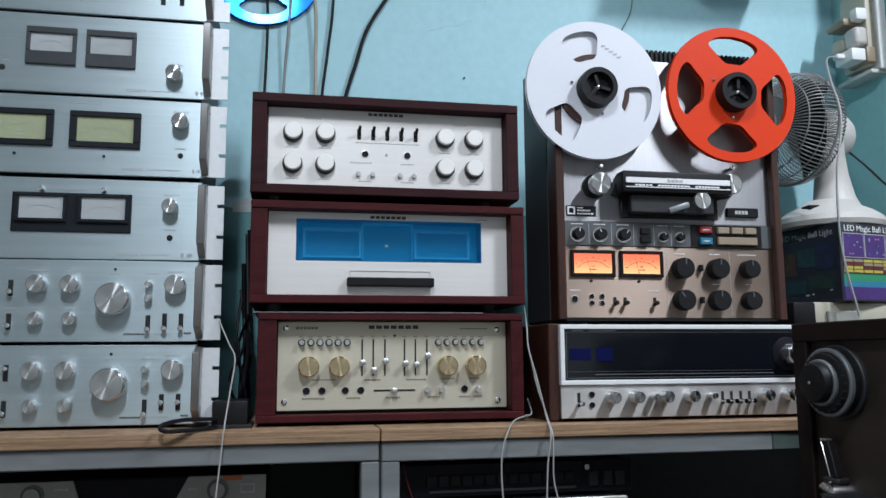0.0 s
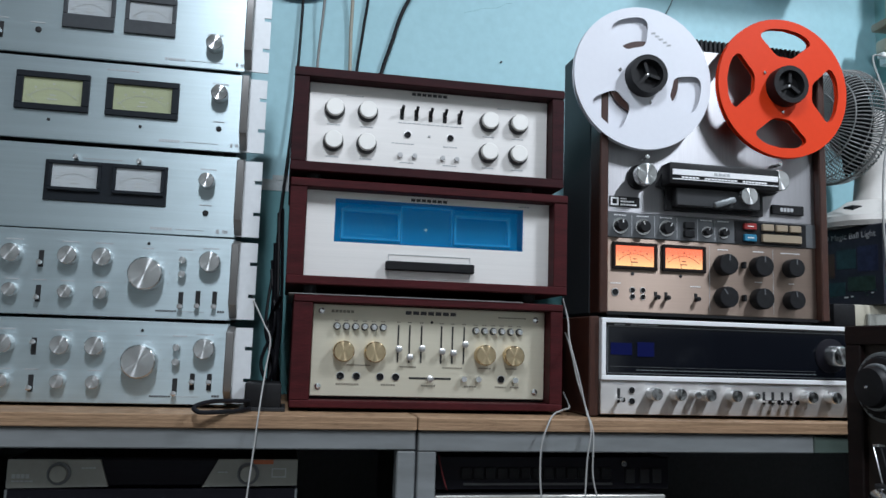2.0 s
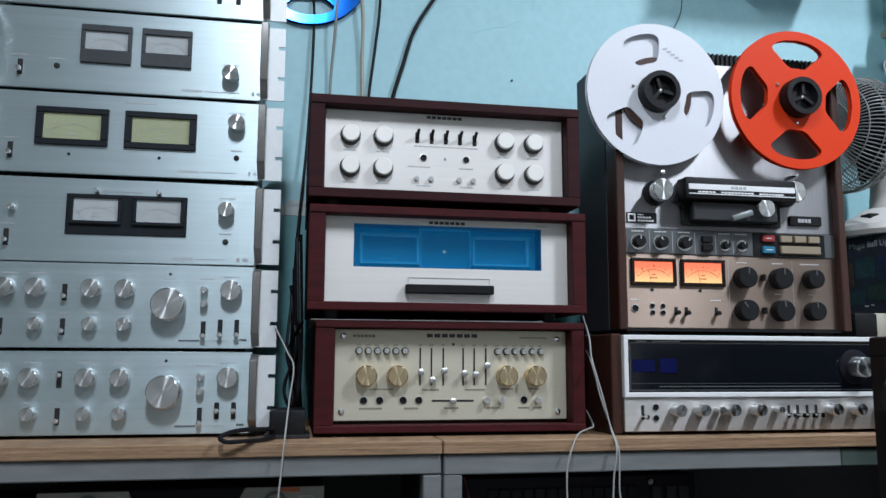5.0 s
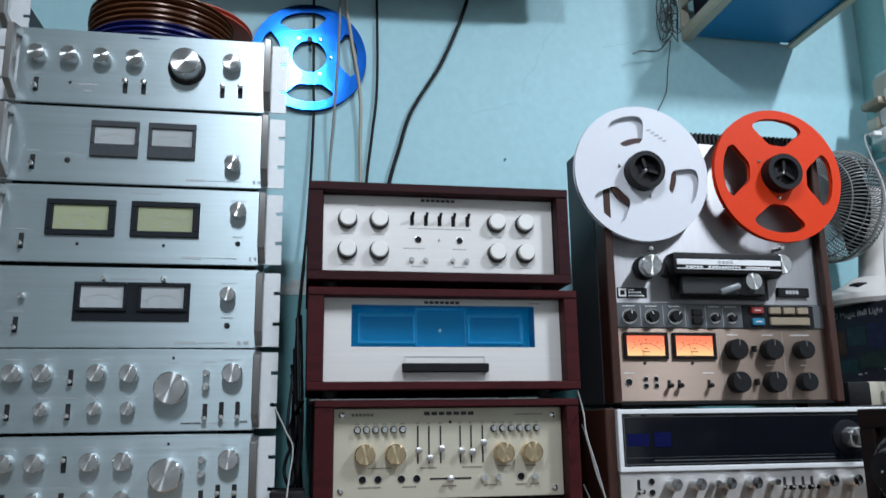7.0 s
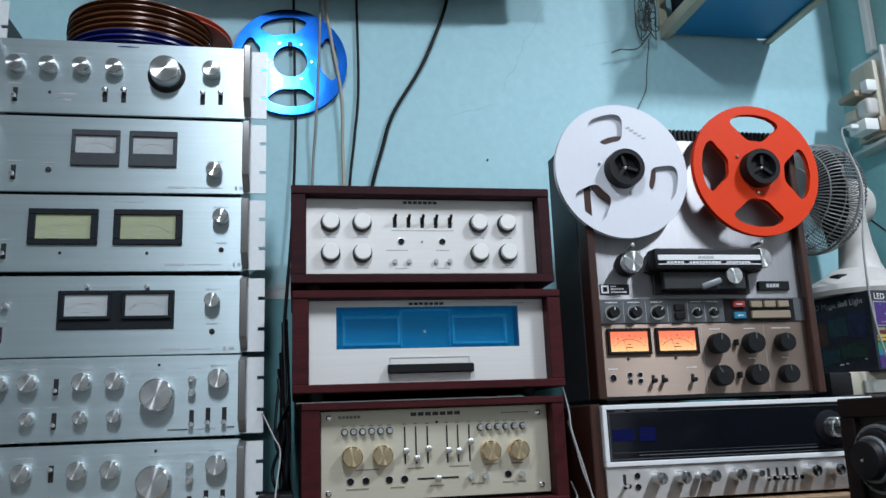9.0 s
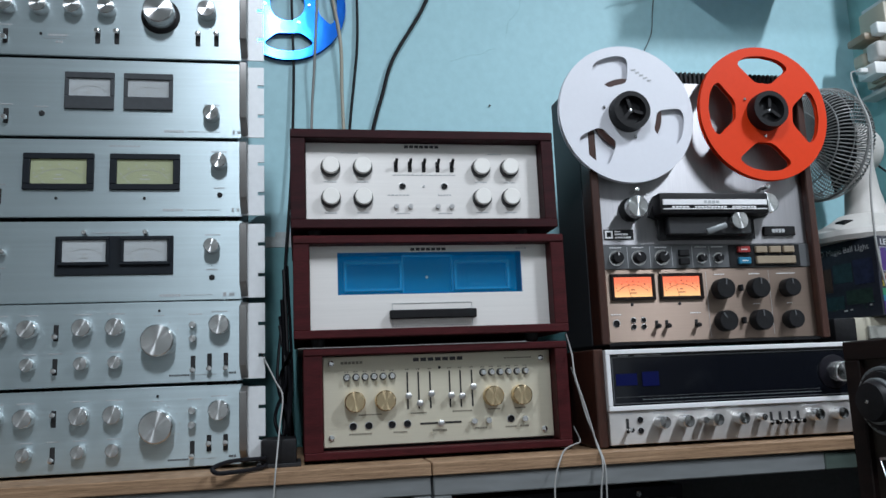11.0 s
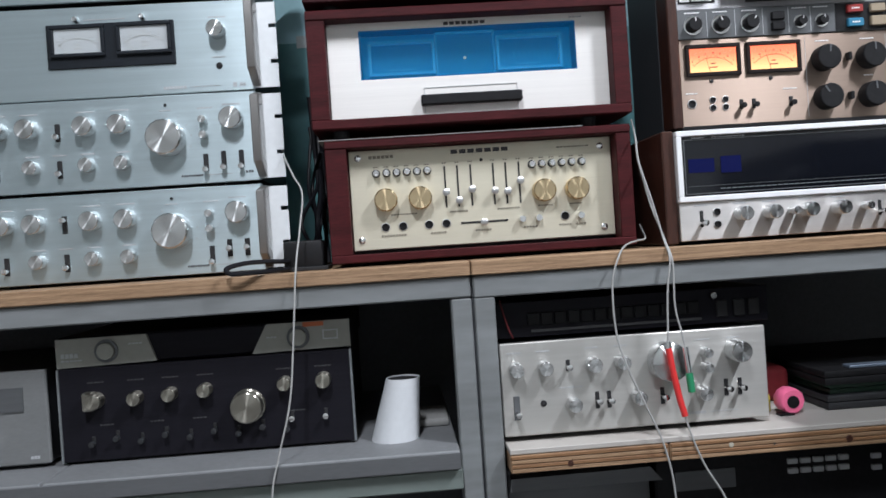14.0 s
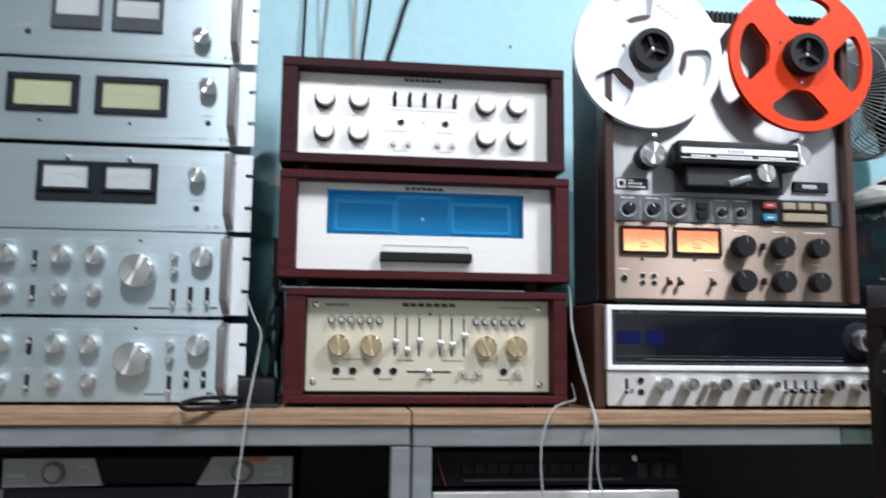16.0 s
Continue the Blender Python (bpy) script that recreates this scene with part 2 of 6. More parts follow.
M["yellow"] = paint("yellow_plastic", (0.45, 0.36, 0.05), 0.4, 0, 0.05, 20)
M["blue_btn"] = paint("blue_button", (0.02, 0.16, 0.27), 0.4, 0, 0.05, 20)
M["tan_btn"] = paint("tan_button", (0.27, 0.215, 0.15), 0.4, 0, 0.05, 20)
M["violet"] = paint("violet_print", (0.05, 0.016, 0.14), 0.4, 0, 0.3, 20)
M["orange_print"] = paint("orange_sticker", (0.42, 0.10, 0.03), 0.5, 0, 0.05, 20)
M["deck_panel"] = paint("deck_brushed_aluminium", (0.34, 0.335, 0.345), 0.47, 1.0, 0.09, 3, (26, 1, 1.2), 0.05, 14, rough_vary=0.06, brushed=0.8)
M["deck_low"] = paint("deck_bronze_aluminium", (0.275, 0.21, 0.17), 0.43, 0.9, 0.05, 3, (0.8, 1, 60), 0.05, 30, brushed=0.9)
M["deck_shell"] = paint("dark_grey_shell", (0.032, 0.036, 0.040), 0.55, 0.1, 0.15, 9, bump=0.1)
M["dark_green"] = paint("dark_green_cloth", (0.012, 0.04, 0.025), 0.6, 0, 0.2, 20)
M["dark_red"] = paint("dark_red_cloth", (0.12, 0.01, 0.012), 0.7, 0, 0.2, 20)
M["pouch_red"] = paint("red_pouch_cloth", (0.17, 0.010, 0.015), 0.7, 0, 0.2, 20)
# Colour of the reflection drawn on the top flat case.
M["sheen_blue"] = paint("bluish_case_sheen", (0.20, 0.25, 0.32), 0.3, 0.6, 0.1, 10)
M["bay_back"] = paint("dark_bay_lining", (0.05, 0.054, 0.06), 0.6, 0, 0.25, 6)
M["tuner_grey"] = paint("pale_grey_enamel", (0.16, 0.165, 0.165), 0.5, 0.1, 0.10, 7, (1, 1, 3), 0.05)
M["dim_print"] = paint("dim_grey_print", (0.04, 0.04, 0.042), 0.6, 0, 0.2, 30)
M["trim"] = paint("bright_silver_trim", (0.86, 0.86, 0.87), 0.28, 0.25, 0.03, 8)
M["rings"] = paint("grey_dial_ring", (0.17, 0.185, 0.19), 0.42, 0.3, 0.1, 20)
# Greenish steel, darkened to carry the shade beside the console.
M["rail_green_shaded"] = paint("shaded_greenish_steel", (0.075, 0.105, 0.088), 0.5, 0.1, 0.15, 6, (0.6, 1, 3), 0.08, 22, stain=(0.055, 0.075, 0.065))
M["screen"] = paint("dark_screen", (0.006, 0.006, 0.007), 0.08, 0, 0.1, 4)

# ---- building helpers ----


def box_bm(x0, x1, y0, y1, z0, z1, bevel=0.0, seg=1, bm=None):
    own = bmesh.new()
    bmesh.ops.create_cube(own, size=1.0)
    for v in own.verts:
        v.co = Vector(((x0 + x1) / 2 + v.co.x * (x1 - x0), (y0 + y1) / 2 + v.co.y * (y1 - y0), (z0 + z1) / 2 + v.co.z * (z1 - z0)))
    if bevel:
        bmesh.ops.bevel(own, geom=own.edges[:], offset=bevel, segments=seg, affect="EDGES", profile=0.5)
    if bm is None:
        return own
    me = bpy.data.meshes.new("tmp")
    own.to_mesh(me)
    own.free()
    bm.from_mesh(me)
    bpy.data.meshes.remove(me)
    return bm


def lathe_bm(profile, seg=32, axis="Y", center=(0, 0, 0), flute=0.0, bm=None):
    """Turns (radius, along) pairs about an axis. flute: share by which every other rib is smaller."""
    bm = bm or bmesh.new()
    rings = []
    c = Vector(center)
    for r, a in profile:
        if r <= 1e-6:
            p = Vector((0, a, 0)) if axis == "Y" else Vector((0, 0, a)) if axis == "Z" else Vector((a, 0, 0))
            rings.append([bm.verts.new(c + p)])
            continue
        ring = []
        for i in range(seg):
            t = 2 * math.pi * i / seg
            q = r * (1 - flute * (i % 2))
            u, w = q * math.cos(t), q * math.sin(t)
            p = Vector((u, a, w)) if axis == "Y" else Vector((u, w, a)) if axis == "Z" else Vector((a, u, w))
            ring.append(bm.verts.new(c + p))
        rings.append(ring)
    for A, B in zip(rings, rings[1:]):
        for i in range(seg):
            j = (i + 1) % seg
            if len(A) == 1 and len(B) == 1:
                continue
            if len(A) == 1:
                bm.faces.new((A[0], B[i], B[j]))
            elif len(B) == 1:
                bm.faces.new((A[i], A[j], B[0]))
            else:
                bm.faces.new((A[i], A[j], B[j], B[i]))
    bmesh.ops.recalc_face_normals(bm, faces=bm.faces[:])
    return bm


def tube_bm(points, r, seg=8, steps=8, bm=None):
    """A round cable through points, smoothed."""
    P = [Vector(p) for p in points]
    P = [P[0] * 2 - P[1]] + P + [P[-1] * 2 - P[-2]]
    path = []
    for i in range(1, len(P) - 2):
        a, b, c, d = P[i - 1:i + 3]
        for k in range(steps):
            t = k / steps
            path.append(0.5 * (2 * b + (c - a) * t + (2 * a - 5 * b + 4 * c - d) * t * t + (3 * b - a - 3 * c + d) * t ** 3))
    path.append(P[-2])
    bm = bm or bmesh.new()
    prev, up = None, Vector((0.3, 1, 0.2)).normalized()
    for i, p in enumerate(path):
        d = (path[min(i + 1, len(path) - 1)] - path[max(i - 1, 0)]).normalized()
        u = (up - d * up.dot(d)).normalized()
        w = d.cross(u)
        up = u
        ring = [bm.verts.new(p + r * (u * math.cos(2 * math.pi * k / seg) + w * math.sin(2 * math.pi * k / seg))) for k in range(seg)]
        if prev:
            for k in range(seg):
                bm.faces.new((prev[k], prev[(k + 1) % seg], ring[(k + 1) % seg], ring[k]))
        else:
            bm.faces.new(ring[::-1])
        prev = ring
    bm.faces.new(prev)
    bmesh.ops.recalc_face_normals(bm, faces=bm.faces[:])
    return bm


def prism_bm(outline, y0, y1, bm=None):
    """An x,z outline pushed from y0 to y1."""
    bm = bm or bmesh.new()
    A = [bm.verts.new((x, y0, z)) for x, z in outline]
    B = [bm.verts.new((x, y1, z)) for x, z in outline]
    n = len(A)
    bm.faces.new(A)
    bm.faces.new(B[::-1])
    for i in range(n):
        bm.faces.new((A[i], B[i], B[(i + 1) % n], A[(i + 1) % n]))
    bmesh.ops.recalc_face_normals(bm, faces=bm.faces[:])
    return bm


def thing(name, origin, label, category, group="", kind=""):
    ob = new(name)
    ob.empty_display_size = 0.05
    ob.location = origin
    return tagged(ob, label, category, group, kind)


def root_of(ob):
    while ob.parent:
        ob = ob.parent
    return ob


def shade(me, limit=35):
    for p in me.polygons:
        p.use_smooth = True
    me.set_sharp_from_angle(angle=radians(limit))


def part(name, shape, material, parent, label="", at=None):
    """One mesh under a thing or a part. A bmesh holds world places, unless at is given; a mesh is shared and stands at at."""
    root = root_of(parent)
    o = Vector(root.location)
    if isinstance(shape, bpy.types.Mesh):
        me = shape
    else:
        if at is None:
            for v in shape.verts:
                v.co -= o
        me = bpy.data.meshes.new(name)
        shape.to_mesh(me)
        shape.free()
        shade(me)
        me.materials.append(M[material])
    ob = new(name, me)
    ob.parent = parent
    loc = Vector(at) - o if at is not None else Vector()
    up = parent
    while up is not root:
        loc -= up.location
        up = up.parent
    ob.location = loc
    if label:
        ob["label"] = label
    return ob


def solid(name, shape, material, label, category, kind="", group="", bumpy=None):
    """A thing that is one mesh; its own origin is at its base."""
    lo = Vector([min(v.co[i] for v in shape.verts) for i in range(3)])
    hi = Vector([max(v.co[i] for v in shape.verts) for i in range(3)])
    o = Vector(((lo.x + hi.x) / 2, (lo.y + hi.y) / 2, lo.z))
    for v in shape.verts:
        v.co -= o
    me = bpy.data.meshes.new(name)
    shape.to_mesh(me)
    shape.free()
    shade(me)
    me.materials.append(M[material])
    ob = new(name, me)
    ob.location = o
    return tagged(ob, label, category, group, kind)


SHARED = {}


def shared(key, make, material):
    if key not in SHARED:
        bm = make()
        me = bpy.data.meshes.new(key if isinstance(key, str) else key[0])
        bm.to_mesh(me)
        bm.free()
        shade(me)
        me.materials.append(M[material])
        SHARED[key] = me
    return SHARED[key]


def knob(parent, x, y, z, r, d, mat="spun", flute=0.0, side=None, seg=36, turn=0, mark=None, label="", name="knob", skirt=0.0):
    """A round knob on a panel at y, standing out by d towards -y."""
    def make():
        prof = [(r * (1 + skirt), 0.0005), (r * (1 + skirt), -d * 0.25), (r, -d * 0.3)] if skirt else [(r, 0.0005)]
        prof += [(r, -d * 0.86), (r * 0.97, -d * 0.95), (r * 0.90, -d)]
        return lathe_bm(prof + [(0, -d)], seg, flute=flute)
    me = shared((name, round(r, 4), round(d, 4), mat, flute, skirt), make, mat)
    k = part(name, me, mat, parent, label, at=(x, y, z))
    k.rotation_euler = (0, radians(turn), 0)
    if mark:
        mm = shared(("pointer", round(r, 4), round(d, 4), mark), lambda: box_bm(-r * 0.06, r * 0.06, -d - 0.0008, -d + 0.001, r * 0.35, r * 0.92), mark)
        p = part("pointer", mm, mark, k)
        p.location = (0, 0, 0)
    return k


def switch(parent, x, y, z, w=0.0075, h=0.026, lever_at=0.3, lever="chrome", slot="hole", rise=0.012, name="lever_switch"):
    """A slot in the panel with a small lever in it."""
    me = shared((name + "_slot", w, h, slot), lambda: box_bm(-w / 2, w / 2, -0.0012, 0.001, -h / 2, h / 2, 0.0006), slot)
    s = part(name, me, slot, parent, at=(x, y, z))

    def make():
        bm = lathe_bm([(0.0030, 0.001), (0.0030, -rise * 0.6), (0.0042, -rise * 0.7), (0.0042, -rise), (0.0, -rise - 0.001)], 14)
        return bm
    lv = part("lever", shared(("lever", rise, lever), make, lever), lever, s, at=(x, y, z + (lever_at - 0.5) * h))
    return s


def dot(parent, x, y, z, r, mat="hole", name="indicator", d=0.0012):
    me = shared((name, r, mat, d), lambda: lathe_bm([(r, 0.0008), (r, -d), (r * 0.8, -d * 1.3), (0, -d * 1.3)], 16), mat)
    return part(name, me, mat, parent, at=(x, y, z))


def jack(parent, x, y, z, r=0.006):
    """A black socket in a thin bright collar."""
    ring = shared(("jack", r), lambda: lathe_bm([(r * 1.0, 0.0005), (r * 1.0, -0.0018), (r * 0.72, -0.0020), (r * 0.66, -0.0006), (0, -0.0006)], 20), "black")
    j = part("jack_socket", ring, "black", parent, at=(x, y, z))
    part("collar", shared(("jack_collar", r), lambda: lathe_bm([(r * 1.18, 0.0005), (r * 1.18, -0.0010), (r * 1.02, -0.0012), (r * 1.02, 0.0005)], 20), "side"), "side", j, at=(x, y, z))
    return j


def bars(parent, rows, y, material, name="lettering"):
    """Fine print as raised bars: rows of x0, x1, z, height, dashes."""
    bm = bmesh.new()
    for x0, x1, z, h, n in rows:
        step = (x1 - x0) / n
        for i in range(n):
            a = x0 + i * step
            v = [bm.verts.new(p) for p in ((a, y, z - h / 2), (a + step * 0.78, y, z - h / 2), (a + step * 0.78, y, z + h / 2), (a, y, z + h / 2))]
            w = [bm.verts.new((q.co.x, y + 0.0006, q.co.z)) for q in v]
            bm.faces.new(v)
            for k in range(4):
                bm.faces.new((v[k], w[k], w[(k + 1) % 4], v[(k + 1) % 4]))
    bmesh.ops.recalc_face_normals(bm, faces=bm.faces[:])
    return tagged(part(name, bm, material, parent), kind="stuff")


def frame_bm(x0, x1, z0, z1, t, y0, y1, bevel=0.0):
    """A rectangular frame of four butted bars."""
    bm = box_bm(x0, x1, y0, y1, z1 - t, z1, bevel)
    box_bm(x0, x1, y0, y1, z0, z0 + t, bevel, bm=bm)
    box_bm(x0, x0 + t, y0, y1, z0 + t, z1 - t, bevel, bm=bm)
    box_bm(x1 - t, x1, y0, y1, z0 + t, z1 - t, bevel, bm=bm)
    return bm


def meter(parent, x0, x1, z0, z1, y, dial, bezel=0.008, bottom=None, head=None, needle=0.35, mark="dial_print", bez="bezel"):
    """A needle meter: bezel, lit dial with scale, needle and glass."""
    b = bezel
    zb = bottom if bottom is not None else b
    zt = head if head is not None else b
    bm = box_bm(x0, x1, y - 0.005, y + 0.001, z1 - zt, z1, 0.001)
    box_bm(x0, x1, y - 0.005, y + 0.001, z0, z0 + zb, 0.001, bm=bm)
    box_bm(x0, x0 + b, y - 0.005, y + 0.001, z0 + zb, z1 - zt, 0.001, bm=bm)
    box_bm(x1 - b, x1, y - 0.005, y + 0.001, z0 + zb, z1 - zt, 0.001, bm=bm)
    m = part("meter", bm, bez, parent)
    part("dial", box_bm(x0 + b, x1 - b, y - 0.0010, y + 0.001, z0 + zb, z1 - zt), dial, m)
    cx, w, h = (x0 + x1) / 2, (x1 - x0 - 2 * b), (z1 - z0 - zt - zb)
    bm = bmesh.new()
    px, pz, R = cx, z0 + zb - h * 0.55, h * 1.15
    n = 22
    span = math.asin(min(0.95, w * 0.40 / R))
    for i in range(n):
        a = -span + 2 * span * i / (n - 1)
        s, c = math.sin(a), math.cos(a)
        ln = h * (0.10 if i % 4 == 0 else 0.05)
        q = 0.00035
        vs = [bm.verts.new((px + s * rr + c * k, y - 0.0015, pz + c * rr - s * k)) for rr, k in ((R, -q), (R, q), (R + ln, q), (R + ln, -q))]
        bm.faces.new(vs)
        if i:
            a0 = a - 2 * span / (n - 1)
            vs = [bm.verts.new((px + math.sin(t) * rr, y - 0.0015, pz + math.cos(t) * rr)) for t, rr in ((a0, R), (a, R), (a, R + 0.0006), (a0, R + 0.0006))]
            bm.faces.new(vs)
    for i in range(7):
        a = span * 0.92 * (i - 3) / 3
        for j in range(2 if i % 2 else 1):
            cx2, cz2 = px + math.sin(a) * (R + h * 0.19) + j * w * 0.022, pz + math.cos(a) * (R + h * 0.19)
            vs = [bm.verts.new((cx2 + u * w * 0.008, y - 0.0015, cz2 + q2 * h * 0.035)) for u, q2 in ((-1, -1), (1, -1), (1, 1), (-1, 1))]
            bm.faces.new(vs)
    for k2, (u0, u1) in enumerate(((-0.05, 0.05), (-0.09, 0.09))):
        vs = [bm.verts.new((cx + u * w, y - 0.0015, z0 + zb + h * (0.34 - 0.16 * k2) + q2)) for u, q2 in ((u0, 0), (u1, 0), (u1, h * 0.045), (u0, h * 0.045))]
        bm.faces.new(vs)
    tagged(part("scale_marks", bm, mark, m), kind="stuff")
    a = -span * (1 - needle * 0.2)
    s, c = math.sin(a), math.cos(a)
    r0 = (z0 + zb - pz) / c
    bm = bmesh.new()
    vs = [bm.verts.new((px + s * rr + c * k, y - 0.0022, pz + c * rr - s * k)) for rr, k in ((r0, -0.0005), (r0, 0.0005), (R * 1.05, 0.0003), (R * 1.05, -0.0003))]
    bm.faces.new(vs)
    part("needle", bm, mark, m)
    g = part("meter_glass", box_bm(x0 + b, x1 - b, y - 0.0042, y - 0.0034, z0 + zb, z1 - zt), "glass", m)
    g.visible_shadow = False
    return m


def screw(parent, x, y, z, r=0.0045):
    me = shared(("screw", r), lambda: box_bm(-r * 0.12, r * 0.12, -0.0032, -0.002, -r * 0.8, r * 0.8, bm=lathe_bm([(r, 0.0005), (r, -0.002), (r * 0.6, -0.003), (0, -0.003)], 16)), "chrome")
    s = part("screw", me, "chrome", parent, at=(x, y, z))
    s.rotation_euler = (0, random.uniform(0, 3), 0)
    return s

# ---- the room ----
RX, EX, LX, BY, NY, CZ = 1.390, 2.40, -2.4, -2.4, 1.78, 2.95
DADO = 1.398
solid("wall_north", box_bm(LX, RX, NY, NY + 0.12, DADO, CZ), "wall", "light aqua painted plaster wall behind the equipment", "wall", "structure")
solid("dado_north", box_bm(LX, RX, NY - 0.003, NY + 0.12, 0, DADO), "wall_low", "darker teal painted lower wall", "wall", "structure")
# The shade on this pier is partly put into its teal.
solid("wall_east", box_bm(RX, EX + 0.12, 1.44, NY + 0.12, 0, CZ), "wall_side_shaded", "teal painted wall pier with sockets, its shade put into the colour", "wall", "structure")
# From here on all surfaces are unseen; their tones steer the bounce light.
solid("wall_east_front", box_bm(EX, EX + 0.12, BY, 1.4395, 0, CZ), "plain_wall", "unseen pale grey side wall added for bounce light", "wall", "structure")
solid("wall_west", box_bm(LX - 0.12, LX, BY, NY + 0.12, 0, CZ), "plain_wall", "unseen pale grey west wall added for bounce light", "wall", "structure")
solid("wall_south", box_bm(LX - 0.12, EX + 0.12, BY - 0.12, BY, 0, CZ), "plain_wall", "unseen pale grey wall added behind the viewer for bounce light", "wall", "structure")
solid("floor", box_bm(LX - 0.12, EX + 0.12, BY - 0.12, NY + 0.12, -0.1, 0), "floor", "unseen grey cement floor", "floor", "structure")
solid("ceiling", box_bm(LX - 0.12, EX + 0.12, BY - 0.12, NY + 0.12, CZ, CZ + 0.1), "ceiling", "unseen white ceiling closing the room", "ceiling", "structure")

# ---- steel counter ----
FY = 1.285
counter = thing("steel_counter", (0.1, 1.5, 0), "grey painted steel counter frame with two open bays", "counter")
part("front_rail", box_bm(-1.55, 0.143, FY, FY + 0.03, 0.910, 0.9395, 0.002), "steel", counter)
part("front_rail", box_bm(0.147, 0.826, FY, FY + 0.03, 0.908, 0.9385, 0.002), "steel", counter)
# Right length is a darker colour, standing for the shade by the console.
part("front_rail", box_bm(0.827, 1.33, FY, FY + 0.03, 0.908, 0.9385, 0.002), "rail_green_shaded", counter, "greenish length of rail, shade of the console in its colour")
for a, b in ((0.115, 0.1435), (0.1470, 0.176)):
    part("post", box_bm(a, b, FY + 0.001, FY + 0.032, 0, 0.9085, 0.002), "steel", counter)
for a, b in ((-1.55, -1.52), (1.30, 1.33)):
    part("post", box_bm(a, b, FY + 0.001, FY + 0.032, 0, 0.9075, 0.002), "steel", counter)
    part("post", box_bm(a, b, 1.72, 1.75, 0, 0.938, 0.002), "steel", counter)
part("lower_rail", box_bm(-1.519, 0.1145, 1.262, 1.29, 0.652, 0.680, 0.002), "rail_pale", counter)
part("back_panel", box_bm(-1.55, 1.33, 1.752, 1.768, 0.05, 0.938), "bay_back", counter)
part("bay_panel", box_bm(0.1436, 0.1468, 1.30, 1.751, 0.05, 0.938), "bay_back", counter)

top = thing("counter_top", (0.1, 1.5, 0.94), "pale plywood worktop with raw front edge", "worktop")
for a, b in ((-1.56, 0.1435), (0.1455, 1.335)):
    part("plywood_sheet", box_bm(a, b, FY - 0.006, 1.775, 0.940, 0.960, 0.0015), "pine", top)
for a, b in ((-1.5, -0.4395), (-0.4375, 0.112)):
    solid("bay_shelf", box_bm(a, b, 1.252, 1.75, 0.682, 0.708, 0.002), "shelf_grey", "grey painted shelf in the lower bay", "shelf", "structure")
# Added strip makes the front edge darker than the shelf top.
solid("shelf_edge_strip", box_bm(-1.5, 0.112, 1.2485, 1.2518, 0.6835, 0.7065, 0.001), "edge_grey", "dark grey strip added over the front edge of the lower shelf", "edging", "structure")
shelf_r = thing("plank_shelf", (0.6, 1.45, 0.66), "worn white board on rough pine planks", "shelf")
part("board", box_bm(0.180, 1.29, 1.262, 1.745, 0.6925, 0.700, 0.001), "board", shelf_r)
for a, b in ((0.180, 0.40), (0.4015, 0.735), (0.7365, 1.29)):
    plank = part("plank", box_bm(a, b, 1.262, 1.30, 0.667, 0.692, 0.002), "pine", shelf_r)
    for k, (z, e) in enumerate(((0.6678, 0.0055), (0.6742, 0.0048), (0.6800, 0.0052), (0.6862, 0.0050))):
        part("ply_layer", box_bm(a + 0.001, b - 0.001, 1.2602 - 0.0008 * (k % 2), 1.2622, z, z + e, 0.0008), "pine" if k % 2 == 0 else "ply_dark", plank)
solid("bottom_shelf", box_bm(-1.5, 1.299, 1.33, 1.745, 0.30, 0.32, 0.002), "dark_metal", "dark steel bottom shelf of the counter", "shelf", "structure")

# ---- stack of silver rack amplifiers ----
PY = 1.385
PX0, PX1 = -0.567, -0.148


def handle_bm(x0, x1, y, z0, z1):
    """A flat bar handle: two legs and a grip, with slanted ends."""
    g = 0.042
    c = 0.02
    out = [(y, z0 + 0.004), (y - g, z0 + 0.004 + c), (y - g, z1 - 0.004 - c * 0.5), (y, z1 - 0.004)]
    inn = [(y, z0 + 0.028), (y - g + 0.014, z0 + 0.034), (y - g + 0.014, z1 - 0.026), (y, z1 - 0.022)]
    bm = bmesh.new()
    ring = []
    for x in (x0, x1):
        ring.append(([bm.verts.new((x, a, b)) for a, b in out], [bm.verts.new((x, a, b)) for a, b in inn]))
    for k in range(2):
        o, i = ring[k]
        for j in range(3):
            bm.faces.new((o[j], o[j + 1], i[j + 1], i[j]))
    for j in range(3):
        bm.faces.new((ring[0][0][j], ring[1][0][j], ring[1][0][j + 1], ring[0][0][j + 1]))
        bm.faces.new((ring[0][1][j], ring[1][1][j], ring[1][1][j + 1], ring[0][1][j + 1]))
    for e in (0, 3):
        bm.faces.new((ring[0][0][e], ring[1][0][e], ring[1][1][e], ring[0][1][e]))
    bmesh.ops.recalc_face_normals(bm, faces=bm.faces[:])
    bmesh.ops.bevel(bm, geom=bm.edges[:], offset=0.0012, segments=1, affect="EDGES")
    return bm


def ear_bm(x0, x1, y, z0, z1, outer):
    """A rack ear with two open notches on its outer edge."""
    n = 0.011
    bm = bmesh.new()
    h = z1 - z0
    zs = [z0, z0 + h * 0.28, z0 + h * 0.28 + 0.006, z0 + h * 0.70, z0 + h * 0.70 + 0.006, z1]
    for i in range(5):
        a, b = x0, x1
        if i in (1, 3):
            a, b = (x0, x1 - n) if outer > 0 else (x0 + n, x1)
        box_bm(a, b, y, y + 0.003, zs[i], zs[i + 1], bm=bm)
    return bm


